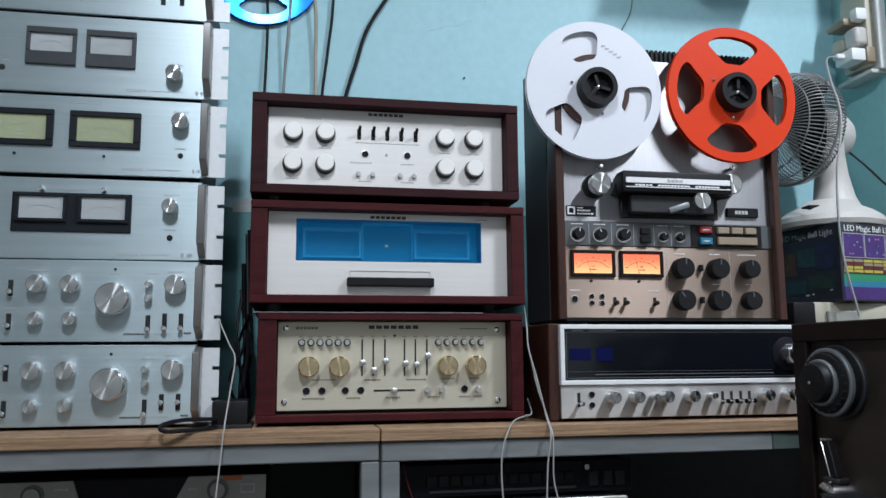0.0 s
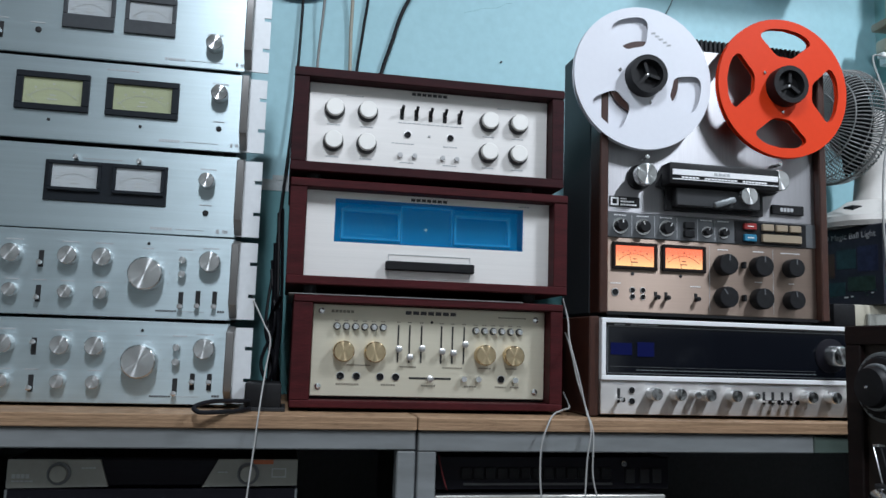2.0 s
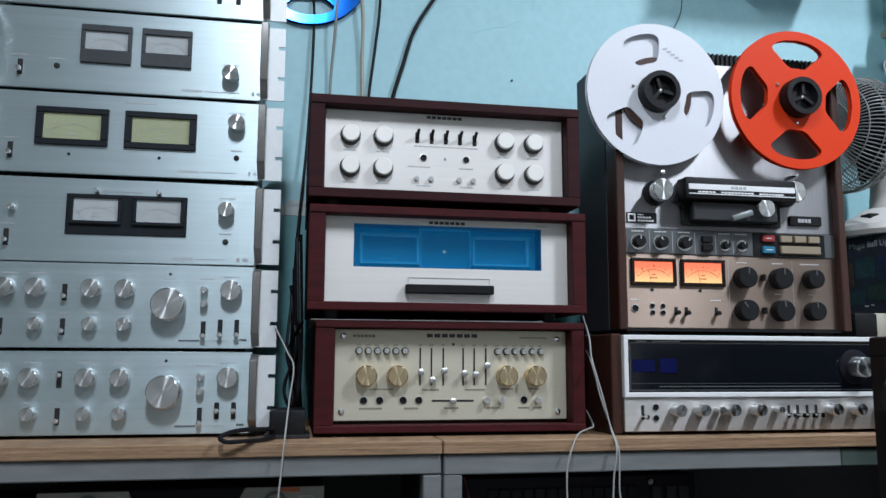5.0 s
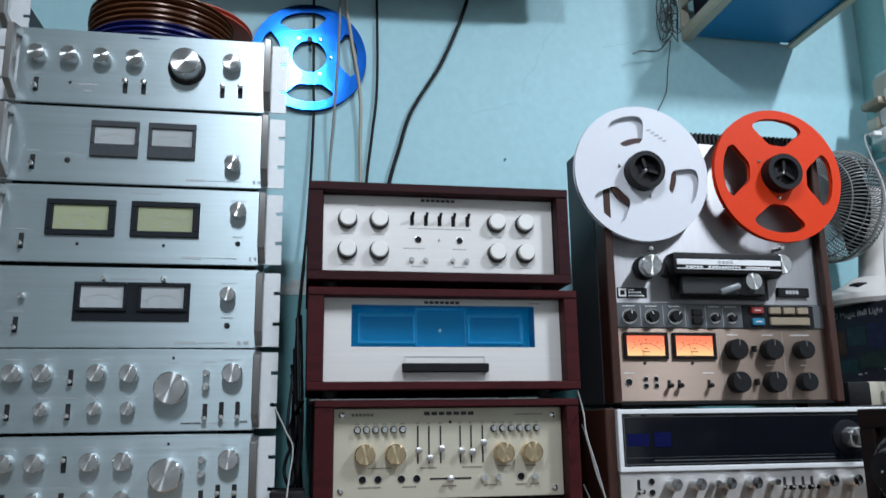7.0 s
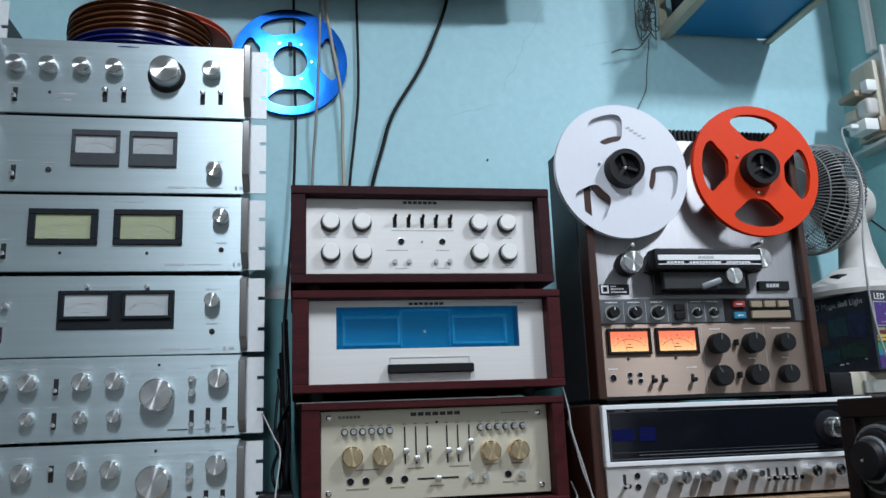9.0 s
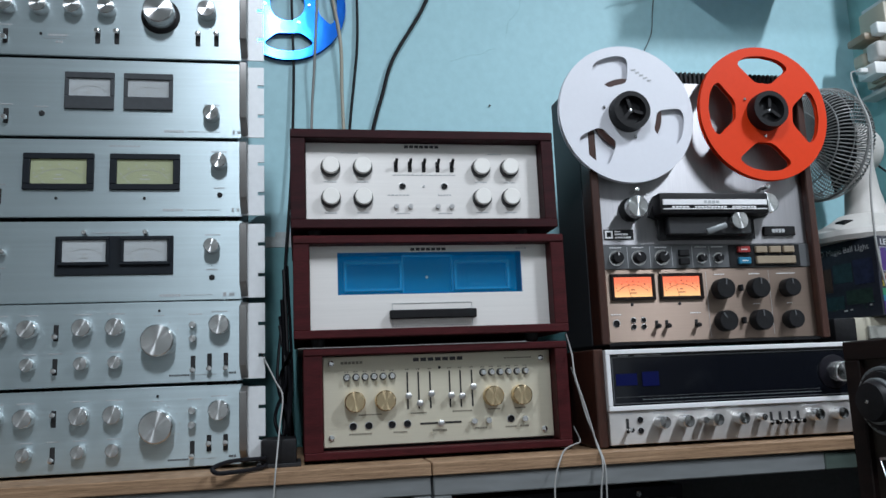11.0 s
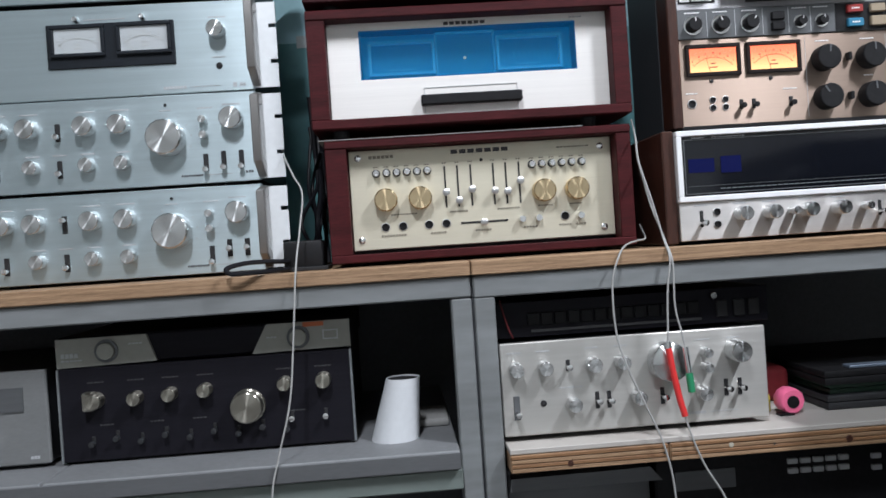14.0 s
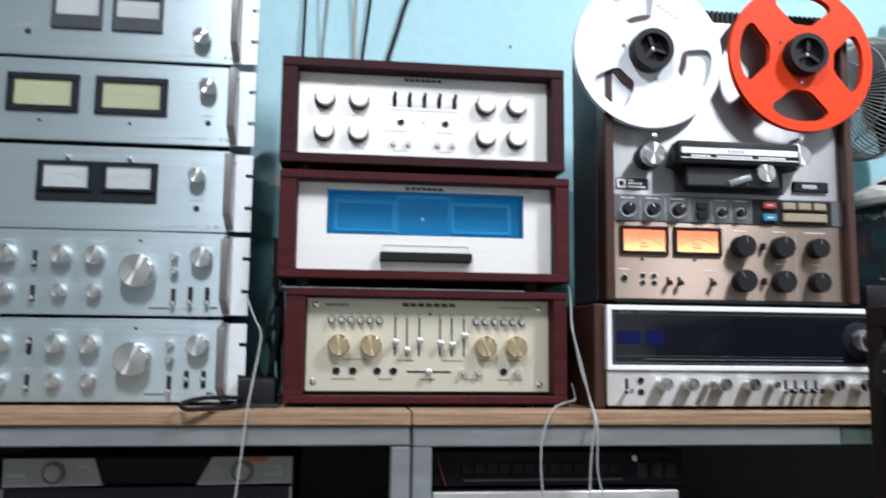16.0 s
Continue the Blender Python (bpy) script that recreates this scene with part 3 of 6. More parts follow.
def rack_unit(label, z0, z1, group="silver rack amplifiers", dx=0.0, dy=0.0, name="rack_amplifier"):
    y = PY + dy
    a = thing(name, (dx + (PX0 + PX1) / 2, y + 0.18, z0), label, "amplifier", group)
    part("faceplate", box_bm(PX0 + dx, PX1 + dx, y, y + 0.006, z0 + 0.0003, z1 - 0.0010, 0.0010), "silver", a)
    part("body", box_bm(PX0 + 0.01 + dx, PX1 - 0.01 + dx, y + 0.006, y + 0.34, z0 + 0.006, z1 - 0.010), "dark_metal", a)
    for q in (PX0 + 0.03, PX1 - 0.06):
        for s in (0.03, 0.28):
            part("foot", box_bm(q + dx, q + 0.03 + dx, y + s, y + s + 0.03, z0 - 0.005, z0 + 0.006), "black", a)
    part("rack_ear", ear_bm(PX1 + dx, PX1 + 0.036 + dx, y + 0.002, z0 + 0.003, z1 - 0.006, 1), "ear", a)
    part("rack_ear", ear_bm(PX0 - 0.036 + dx, PX0 + dx, y + 0.002, z0 + 0.003, z1 - 0.006, -1), "ear", a)
    part("handle", handle_bm(PX1 + dx - 0.003, PX1 + 0.009 + dx, y, z0, z1), "handle", a, "flat brushed aluminium handle")
    part("handle", handle_bm(PX0 + dx - 0.009, PX0 + 0.003 + dx, y, z0, z1), "handle", a, "flat brushed aluminium handle")
    return a


Y = PY  # controls sit on this plane

p1 = rack_unit("silver stereo preamplifier with a large volume knob", 1.653, 1.792, name="rack_preamplifier")
for x in (-0.535, -0.482, -0.428, -0.374):
    knob(p1, x, Y, 1.738, 0.0145, 0.021)
knob(p1, -0.209, Y, 1.740, 0.0155, 0.022)
d = part("volume_disc", lathe_bm([(0.0325, 0.0005), (0.0325, -0.002), (0.031, -0.003), (0, -0.003)], 48), "black", p1, "black ring behind the volume knob", at=(-0.287, Y, 1.731))
knob(p1, -0.287, Y - 0.003, 0.0 + 1.731, 0.0255, 0.030, turn=20)
for x, z in ((-0.535, 1.686), (-0.389, 1.690), (-0.358, 1.690), (-0.224, 1.691), (-0.193, 1.692)):
    switch(p1, x, Y, z, 0.008, 0.026, 0.75 if x > -0.5 else 0.3)
dot(p1, -0.480, Y, 1.692, 0.0025)
bars(p1, [(-0.468, -0.437, 1.690, 0.004, 7), (-0.456, -0.444, 1.678, 0.004, 2)], Y - 0.0006, "print")
bars(p1, [(x - 0.012, x + 0.012, 1.761, 0.0022, 5) for x in (-0.535, -0.482, -0.428, -0.374, -0.209)] + [(-0.545, -0.525, 1.706, 0.002, 4), (-0.476, -0.43, 1.684, 0.0008, 1)], Y - 0.0006, "print")

p2 = rack_unit("silver power amplifier with two white needle meters", 1.512, 1.649)
for x0, x1 in ((-0.4385, -0.3595), (-0.3445, -0.2645)):
    meter(p2, x0, x1, 1.559, 1.624, Y, "meter_white", 0.0065, 0.023, 0.011, bez="bezel_grey")
knob(p2, -0.200, Y, 1.552, 0.0135, 0.022)
switch(p2, -0.528, Y, 1.546, 0.008, 0.026, 0.3)
dot(p2, -0.473, Y, 1.551, 0.0048)
bars(p2, [(-0.278, -0.245, 1.523, 0.004, 7), (-0.165, -0.160, 1.523, 0.0065, 1), (-0.157, -0.146 - 0.004, 1.523, 0.005, 3)], Y - 0.0006, "print")
bars(p2, [(-0.24, -0.17, 1.523, 0.0008, 1), (-0.213, -0.187, 1.571, 0.002, 6), (-0.54, -0.518, 1.566, 0.002, 5), (-0.485, -0.463, 1.563, 0.002, 4)], Y - 0.0006, "print")

p3 = rack_unit("silver power amplifier with two greenish needle meters", 1.374, 1.508)
for x0, x1 in ((-0.498, -0.388), (-0.3635, -0.251)):
    meter(p3, x0, x1, 1.420, 1.482, Y, "meter_green", 0.0115, 0.010, 0.010)
knob(p3, -0.187, Y, 1.468, 0.0135, 0.022)
switch(p3, -0.533, Y, 1.409, 0.008, 0.026, 0.3)
for x in (-0.446, -0.308):
    dot(p3, x, Y, 1.406, 0.0025)
dot(p3, -0.186, Y, 1.412, 0.0045)
bars(p3, [(-0.278, -0.245, 1.386, 0.004, 7), (-0.166, -0.162, 1.386, 0.0065, 1), (-0.158, -0.153, 1.386, 0.005, 2)], Y - 0.0006, "print")
bars(p3, [(-0.24, -0.17, 1.386, 0.0008, 1), (-0.20, -0.174, 1.488, 0.002, 6), (-0.545, -0.523, 1.429, 0.002, 5), (-0.195, -0.177, 1.424, 0.002, 4), (-0.365, -0.315, 1.496, 0.002, 8)], Y - 0.0006, "print")

p4 = rack_unit("silver power amplifier with twin meters in one dark frame", 1.233, 1.368)
fr = part("meter_surround", box_bm(-0.444, -0.260, Y - 0.003, Y + 0.001, 1.277, 1.342, 0.001), "bezel", p4)
for x0, x1 in ((-0.438, -0.360), (-0.343, -0.264)):
    meter(p4, x0, x1, 1.293, 1.340, Y - 0.003, "meter_white", 0.0055)
knob(p4, -0.198, Y, 1.322, 0.0125, 0.022)
knob(p4, -0.522, Y, 1.316, 0.005, 0.012)
for x in (-0.399, -0.304):
    knob(p4, x, Y, 1.347, 0.004, 0.012)
switch(p4, -0.529, Y, 1.270, 0.008, 0.026, 0.3)
dot(p4, -0.198, Y, 1.271, 0.0048)
bars(p4, [(-0.281, -0.247, 1.242, 0.004, 7), (-0.180, -0.173, 1.242, 0.0065, 1), (-0.170, -0.161, 1.242, 0.005, 3)], Y - 0.0006, "print")
bars(p4, [(-0.243, -0.185, 1.242, 0.0008, 1), (-0.21, -0.184, 1.343, 0.002, 6), (-0.54, -0.518, 1.291, 0.002, 5), (-0.208, -0.188, 1.284, 0.002, 4), (-0.39, -0.314, 1.3475, 0.001, 1)], Y - 0.0006, "print")


def control_amp(z0, z1, zt, zb, zv, sw, label, turn):
    """A preamplifier with two rows of knobs and a big volume knob."""
    a = rack_unit(label, z0, z1, name="rack_preamplifier")
    for x in (-0.523, -0.478, -0.397, -0.347):
        knob(a, x, Y, zt, 0.0145, 0.020, turn=turn + x * 100)
    knob(a, -0.185, Y, zt, 0.0165, 0.022, turn=turn)
    for x in (-0.476, -0.397, -0.346):
        knob(a, x, Y, zb, 0.0105, 0.017, turn=30)
    knob(a, -0.280, Y, zv, 0.0265, 0.030, turn=turn + 35, flute=0.015, label="large turned aluminium volume knob")
    for dz in (0.001, -0.0215):
        knob(a, -0.227, Y, zt + dz, 0.0058, 0.014)
    dot(a, -0.281, Y, zt + 0.026, 0.0022)
    for x, z, at in sw:
        switch(a, x, Y, z, 0.0075, 0.026, at)
    rows = [(x - 0.013, x + 0.013, zt + 0.0225, 0.002, 6) for x in (-0.523, -0.478, -0.397, -0.347, -0.185)]
    rows += [(x - 0.010, x + 0.010, zb + 0.017, 0.002, 5) for x in (-0.476, -0.437, -0.397, -0.346)]
    rows += [(-0.235, -0.212, zt + 0.019, 0.002, 4), (-0.29, -0.272, zt + 0.018, 0.0015, 3)]
    for i in range(11):
        t = radians(-140 + 28 * i)
        cx, cz = -0.280 + 0.034 * math.sin(t), zv + 0.034 * math.cos(t)
        rows.append((cx - 0.0008, cx + 0.0008, cz, 0.002, 1))
    bars(a, rows, Y - 0.0006, "print")
    bars(a, [(-0.264, -0.232, z0 + 0.0125, 0.0028, 9), (-0.170, -0.158, z0 + 0.014, 0.0035, 3)], Y - 0.0006, "print_dark")
    bars(a, [(-0.23, -0.178, z0 + 0.0125, 0.0008, 1)], Y - 0.0006, "print")
    return a


p5 = control_amp(1.0985, 1.2325, 1.191, 1.135, 1.167, [(-0.438, 1.185, 0.25), (-0.528, 1.131, 0.25), (-0.438, 1.131, 0.25), (-0.227, 1.129, 0.1), (-0.201, 1.132, 0.05), (-0.175, 1.132, 0.05)], "silver control amplifier with two rows of turned knobs", 15)
p6 = control_amp(0.965, 1.0945, 1.053, 0.998, 1.031, [(-0.437, 1.050, 0.75), (-0.437, 0.994, 0.25), (-0.227, 0.993, 0.1), (-0.201, 1.001, 0.5), (-0.175, 1.001, 0.5), (-0.523, 0.994, 0.25)], "silver control amplifier standing on the plywood counter", -20)

# neighbouring stack, mostly out of sight
nb = rack_unit("silver rack amplifier with a dark meter in a neighbouring stack", 0.965, 1.105, "neighbouring rack stack", dx=-0.472, dy=0.075)
part("meter", box_bm(-0.72, -0.648, Y + 0.071, Y + 0.076, 1.035, 1.08, 0.001), "dark_metal", nb)
for i in range(1, 7):
    copy_thing(nb, Matrix.Translation(nb.location + Vector((0, 0, 0.1405 * i))))

# ---- reels lying on the stack ----


def flat_reel(x, y, z, r, mat, label, tilt=(0, 0)):
    bm = lathe_bm([(0.03, 0.0), (r, 0.0), (r, 0.0016), (0.03, 0.0016)], 56, "Z")
    lathe_bm([(0.03, 0.0098), (r, 0.0098), (r, 0.0114), (0.03, 0.0114)], 56, "Z", bm=bm)
    a = thing("flat_tape_reel", (x, y, z), label, "tape reel", "reels lying on the rack stack")
    fl = part("flange", bm, mat, a, at=(x, y, z))
    part("tape_pack", lathe_bm([(0.03, 0.0018), (r * 0.9, 0.0018), (r * 0.9, 0.0096), (0.03, 0.0096)], 48, "Z"), "tape" if mat != "navy_reel" else "navy_reel", a, at=(x, y, z))
    a.rotation_euler = (radians(tilt[0]), radians(tilt[1]), 0)
    return a


zr = 1.783
pile = [("navy_reel", "navy blue plastic tape reel lying flat")] * 3 + [("brown_reel", "brown tinted tape reel lying flat")] * 5
for i, (m, l) in enumerate(pile):
    flat_reel(-0.357 + random.uniform(-0.004, 0.004), 1.515 + random.uniform(-0.004, 0.004), zr + 0.0117 * i, 0.1335, m, l)
flat_reel(-0.322, 1.556, zr + 0.0117 * 8, 0.1335, "red_reel", "salmon red tape reel lying on top of the pile")

# ---- reels with cut-out windows ----


def plate_mesh(name, outer, holes, depth):
    """A flat plate of that depth with holes, in the x,z plane."""
    cu = bpy.data.curves.new(name, "CURVE")
    cu.dimensions, cu.fill_mode, cu.extrude = "2D", "BOTH", depth / 2
    for ring in [outer] + holes:
        sp = cu.splines.new("POLY")
        sp.points.add(len(ring) - 1)
        for p, (x, z) in zip(sp.points, ring):
            p.co = (x, z, 0, 1)
        sp.use_cyclic_u = True
    tmp = bpy.data.objects.new("tmp_plate", cu)
    scene.collection.objects.link(tmp)
    me = bpy.data.meshes.new_from_object(tmp.evaluated_get(bpy.context.evaluated_depsgraph_get()))
    bpy.data.objects.remove(tmp)
    me.transform(pose(0, 0, 0, 90, 0, 0))
    bm = bmesh.new()
    bm.from_mesh(me)
    bpy.data.meshes.remove(me)
    bmesh.ops.remove_doubles(bm, verts=bm.verts[:], dist=0.00002)
    return bm


def circle(r, n=72, x=0.0, z=0.0):
    return [(x + r * math.sin(2 * math.pi * i / n), z + r * math.cos(2 * math.pi * i / n)) for i in range(n)]


def window_ring(mid, half, r0, r1, taper=0.25, power=0.5, n=44):
    """The rounded outline of one window of a reel, about the angle mid."""
    ring = []
    for i in range(n):
        t = 2 * math.pi * i / n
        c, s = math.cos(t), math.sin(t)
        u = math.copysign(abs(c) ** power, c)
        v = math.copysign(abs(s) ** power, s)
        r = (r0 + r1) / 2 + v * (r1 - r0) / 2
        a = radians(mid + u * half * (1 - taper * (1 - v) / 2))
        ring.append((r * math.sin(a), r * math.cos(a)))
    return ring


def disc_bm(R, hub, windows, y0, y1):
    """A reel flange with windows; each window is middle angle, half angle, inner and outer radius, taper."""
    bm = plate_mesh("flange", circle(R, 96), [circle(hub, 40)] + [window_ring(*w) for w in windows], y1 - y0)
    for v in bm.verts:
        v.co.y += (y0 + y1) / 2
    return bm


def hub_bm(r, d):
    bm = lathe_bm([(r, 0.0), (r, -d * 0.7), (r * 0.96, -d), (r * 0.72, -d), (r * 0.62, -d * 0.45), (0, -d * 0.45)], 40)
    for k in range(3):
        t = 2 * math.pi * k / 3
        c, s = math.cos(t), math.sin(t)
        box = box_bm(-0.003, 0.003, -d * 0.8, -d * 0.4, r * 0.12, r * 0.66)
        for v in box.verts:
            v.co = Vector((v.co.x * c + v.co.z * s, v.co.y, -v.co.x * s + v.co.z * c))
        me = bpy.data.meshes.new("tmp")
        box.to_mesh(me)
        box.free()
        bm.from_mesh(me)
        bpy.data.meshes.remove(me)
    return bm


def deck_reel(x, y, z, mat, windows, turn, label, pack, name="tape_reel"):
    a = thing(name, (x, y, z), label, "tape reel", "reels on the tape deck")
    R = 0.1335
    part("front_flange", disc_bm(R, 0.02, windows, -0.0012, 0.0012), mat, a, at=(x, y, z))
    bk = [(w[0] + 60, *w[1:]) for w in windows] if pack else windows
    part("back_flange", disc_bm(R, 0.02, bk, 0.0085, 0.0105), mat, a, at=(x, y, z))
    if pack:
        part("tape_pack", lathe_bm([(0.02, 0.0016), (pack, 0.0016), (pack, 0.0082), (0.02, 0.0082)], 56), "tape", a, at=(x, y, z))
    h = part("hub_adaptor", hub_bm(0.037, 0.026), "black", a, "black hub adaptor with three splines", at=(x, y, z))
    dm = part("hub_screw", lathe_bm([(0.004, 0), (0.004, -0.004), (0, -0.005)], 14), "chrome", h, at=(x, y - 0.012, z))
    for k in range(3):
        t = 2 * math.pi * (k + 0.5) / 3
        screw(a, x + 0.047 * math.sin(t), y - 0.0012, z + 0.047 * math.cos(t), 0.003)
    if pack:
        bars(a, [(x + 0.038 + 0.006 * k, x + 0.047 + 0.006 * k, z + 0.078 - 0.007 * k, 0.003, 3) for k in range(5)], y - 0.0018, "print", "worn_mark")
    a.rotation_euler = (0, radians(turn), 0)
    return a


WIN3 = [(120 * k, 21, 0.058, 0.115, 0.0) for k in range(3)]
WIN4 = [(90 * k, 33, 0.060, 0.116, 0.45) for k in range(4)]
deck_reel(0.556, 1.370, 1.5665, "white_reel", WIN3, -16, "white ten inch metal tape reel with three windows", 0.070)
deck_reel(0.832, 1.358, 1.5695, "orange_reel", WIN4, 4, "orange ten inch metal tape reel with four windows", 0.0)

hang = thing("hanging_tape_reel", (-0.073, 1.766, 1.952), "glossy blue empty tape reel hung on the wall", "tape reel")
WB = [(-10 + 94 * k, 34, 0.070, 0.114, 0.35) for k in range(4)]
part("flange", disc_bm(0.1335, 0.040, WB, -0.0015, 0.0015), "blue_reel", hang, at=(-0.073, 1.766, 1.952))
part("back_flange", disc_bm(0.1335, 0.040, WB, 0.0090, 0.0115), "blue_reel", hang, at=(-0.073, 1.766, 1.952))
for k in range(6):
    t = 2 * math.pi * (k + 0.5) / 6
    screw(hang, -0.073 + 0.050 * math.sin(t), 1.7645, 1.952 + 0.050 * math.cos(t), 0.0035)
part("nail", lathe_bm([(0.003, 0.014), (0.003, -0.014), (0.006, -0.014), (0.006, -0.016), (0, -0.016)], 10), "dark_metal", hang, at=(-0.073, 1.766, 1.989))

# ---- three cased units in the middle ----


def wood_case(label, x0, x1, y0, z0, z1, t, px, pz, py, panel, mat, name="cased_amplifier", feet=0.012, hole=None):
    a = thing(name, ((x0 + x1) / 2, y0 + 0.18, z0 - feet), label, "amplifier", "wooden cased hi-fi units")
    y1 = y0 + 0.36
    part("top_board", box_bm(x0, x1, y0, y1, z1 - t, z1, 0.0015), mat, a)
    part("bottom_board", box_bm(x0, x1, y0, y1, z0, z0 + t, 0.0015), mat, a)
    part("side_board", box_bm(x0, px[0] - 0.001, y0 + 0.0015, y1, z0 + t, z1 - t, 0.001), mat, a)
    part("side_board", box_bm(px[1] + 0.001, x1, y0 + 0.0015, y1, z0 + t, z1 - t, 0.001), mat, a)
    part("chassis", box_bm(px[0], px[1], py + (0.034 if hole else 0.008), y1 - 0.02, z0 + t, z1 - t), "black", a)
    if hole:
        hx0, hx1, hz0, hz1 = hole
        plate = box_bm(px[0], px[1], py, py + 0.008, pz[0], hz0)
        box_bm(px[0], px[1], py, py + 0.008, hz1, pz[1], bm=plate)
        box_bm(px[0], hx0, py, py + 0.008, hz0, hz1, bm=plate)
        box_bm(hx1, px[1], py, py + 0.008, hz0, hz1, bm=plate)
        bmesh.ops.remove_doubles(plate, verts=plate.verts[:], dist=0.00002)
        part("faceplate", plate, panel, a)
    else:
        part("faceplate", box_bm(px[0], px[1], py, py + 0.008, pz[0], pz[1], 0.0012), panel, a)
    for qx in (x0 + 0.04, x1 - 0.06):
        for qy in (y0 + 0.03, y1 - 0.05):
            part("foot", lathe_bm([(0.010, 0.0), (0.012, feet * 0.5), (0.012, feet), (0, feet)], 14, "Z"), "black", a, at=(qx, qy, z0 - feet))
    return a


m1 = wood_case("silver faced control amplifier in dark mahogany case", -0.068, 0.400, 1.353, 1.347, 1.522, 0.016, (-0.042, 0.377), (1.3675, 1.5055), 1.380, "champagne", "mahogany_dark", feet=0.014)
MY = 1.380
for x in (0.001, 0.057, 0.270, 0.323):
    for z in (1.4605, 1.405):
        k = knob(m1, x, MY, z + 0.001, 0.0148, 0.016, "cream_knob", name="tone_knob")
        part("collar", lathe_bm([(0.0174, 0.0006), (0.0171, -0.006), (0.0162, -0.0085), (0, -0.0085)], 30), "dark_metal", m1, at=(x, MY, z))
for x in (0.116, 0.141, 0.166, 0.191, 0.217):
    b = part("lever_switch", box_bm(x - 0.0034, x + 0.0034, MY - 0.002, MY + 0.001, 1.453, 1.472, 0.0008), "black", m1)
    part("lever", tube_bm([(x, MY, 1.4625), (x, MY - 0.008, 1.466), (x + 0.0004, MY - 0.016, 1.4725)], 0.0027, 10, 4), "black", b)
for x in (0.127, 0.202):
    jack(m1, x, MY, 1.427, 0.0055)
dot(m1, 0.165, MY, 1.427, 0.0022, "print")
for x in (0.115, 0.140, 0.189, 0.214):
    knob(m1, x, MY, 1.390, 0.0044, 0.006, "side", name="push_button")
bars(m1, [(0.132, 0.196, 1.4995, 0.0050, 7)], MY - 0.0006, "print_dark", "brand_mark")
bars(m1, [(x - 0.011, x + 0.011, z, 0.0018, 5) for x in (0.001, 0.057, 0.27, 0.323) for z in (1.4345, 1.379)] + [(0.11, 0.225, 1.4475, 0.0016, 14), (0.10, 0.13 + 0.01, 1.411, 0.0016, 6), (0.19, 0.215, 1.411, 0.0016, 5), (0.02, 0.05, 1.487, 0.0018, 7), (0.285, 0.31, 1.487, 0.0018, 6), (0.115, 0.14, 1.378, 0.0016, 5), (0.19, 0.215, 1.378, 0.0016, 5)], MY - 0.0006, "print")

m2 = wood_case("silver faced power amplifier with blue lit window in mahogany case", -0.065, 0.405, 1.344, 1.161, 1.333, 0.014, (-0.037, 0.380), (1.1765, 1.3205), 1.372, "champagne", "mahogany", feet=0.014, hole=(0.0095, 0.3335, 1.2350, 1.3075))
BY2 = 1.372
part("window_frame", frame_bm(0.0096, 0.3334, 1.2351, 1.3074, 0.0015, BY2 + 0.0005, BY2 + 0.030), "blue_dark", m2, "blue lit tunnel of the meter window")
part("window_back", box_bm(0.0096, 0.3334, BY2 + 0.0305, BY2 + 0.033, 1.2351, 1.3074), "blue_dial", m2, "blue lit backing of the meter window")
for x0, x1 in ((0.022, 0.122), (0.216, 0.316)):
    mt = part("power_meter", frame_bm(x0, x1, 1.243, 1.295, 0.0040, BY2 + 0.016, BY2 + 0.0304), "blue_line", m2, "blue power meter behind the window")
    part("meter_plate", box_bm(x0 + 0.004, x1 - 0.004, BY2 + 0.0285, BY2 + 0.0304, 1.247, 1.291), "blue_dial", mt)
    bars(m2, [(x0 + 0.012 + i * 0.0078, x0 + 0.0135 + i * 0.0078, 1.262 + 0.005 * math.sin(math.pi * i / 9), 0.012 if i % 2 == 0 else 0.008, 1) for i in range(10)] + [(x0 + 0.03, x0 + 0.07, 1.2535, 0.002, 8)], BY2 + 0.0278, "blue_line", "scale_print")
part("centre_bezel", frame_bm(0.124, 0.214, 1.2366, 1.306, 0.0025, BY2 + 0.022, BY2 + 0.0304), "blue_line", m2)
dot(m2, 0.168, BY2 + 0.030, 1.267, 0.0025, "print_white")
g = part("window_glass", box_bm(0.0097, 0.3333, BY2 + 0.0012, BY2 + 0.0020, 1.2352, 1.3073), "glass", m2)
g.visible_shadow = False
part("flap", frame_bm(0.101, 0.241, 1.179, 1.219, 0.0008, BY2 - 0.0012, BY2 + 0.0004), "print", m2, "outline of the hinged control flap")
part("flap_bar", box_bm(0.096, 0.246, BY2 - 0.014, BY2, 1.1915, 1.2065, 0.0015), "black", m2, "black pull bar of the flap")
bars(m2, [(0.136, 0.200, 1.3125, 0.0048, 7)], BY2 - 0.0006, "print_dark", "brand_mark")
bars(m2, [(0.325, 0.345, 1.3125, 0.002, 4)], BY2 - 0.0006, "print")

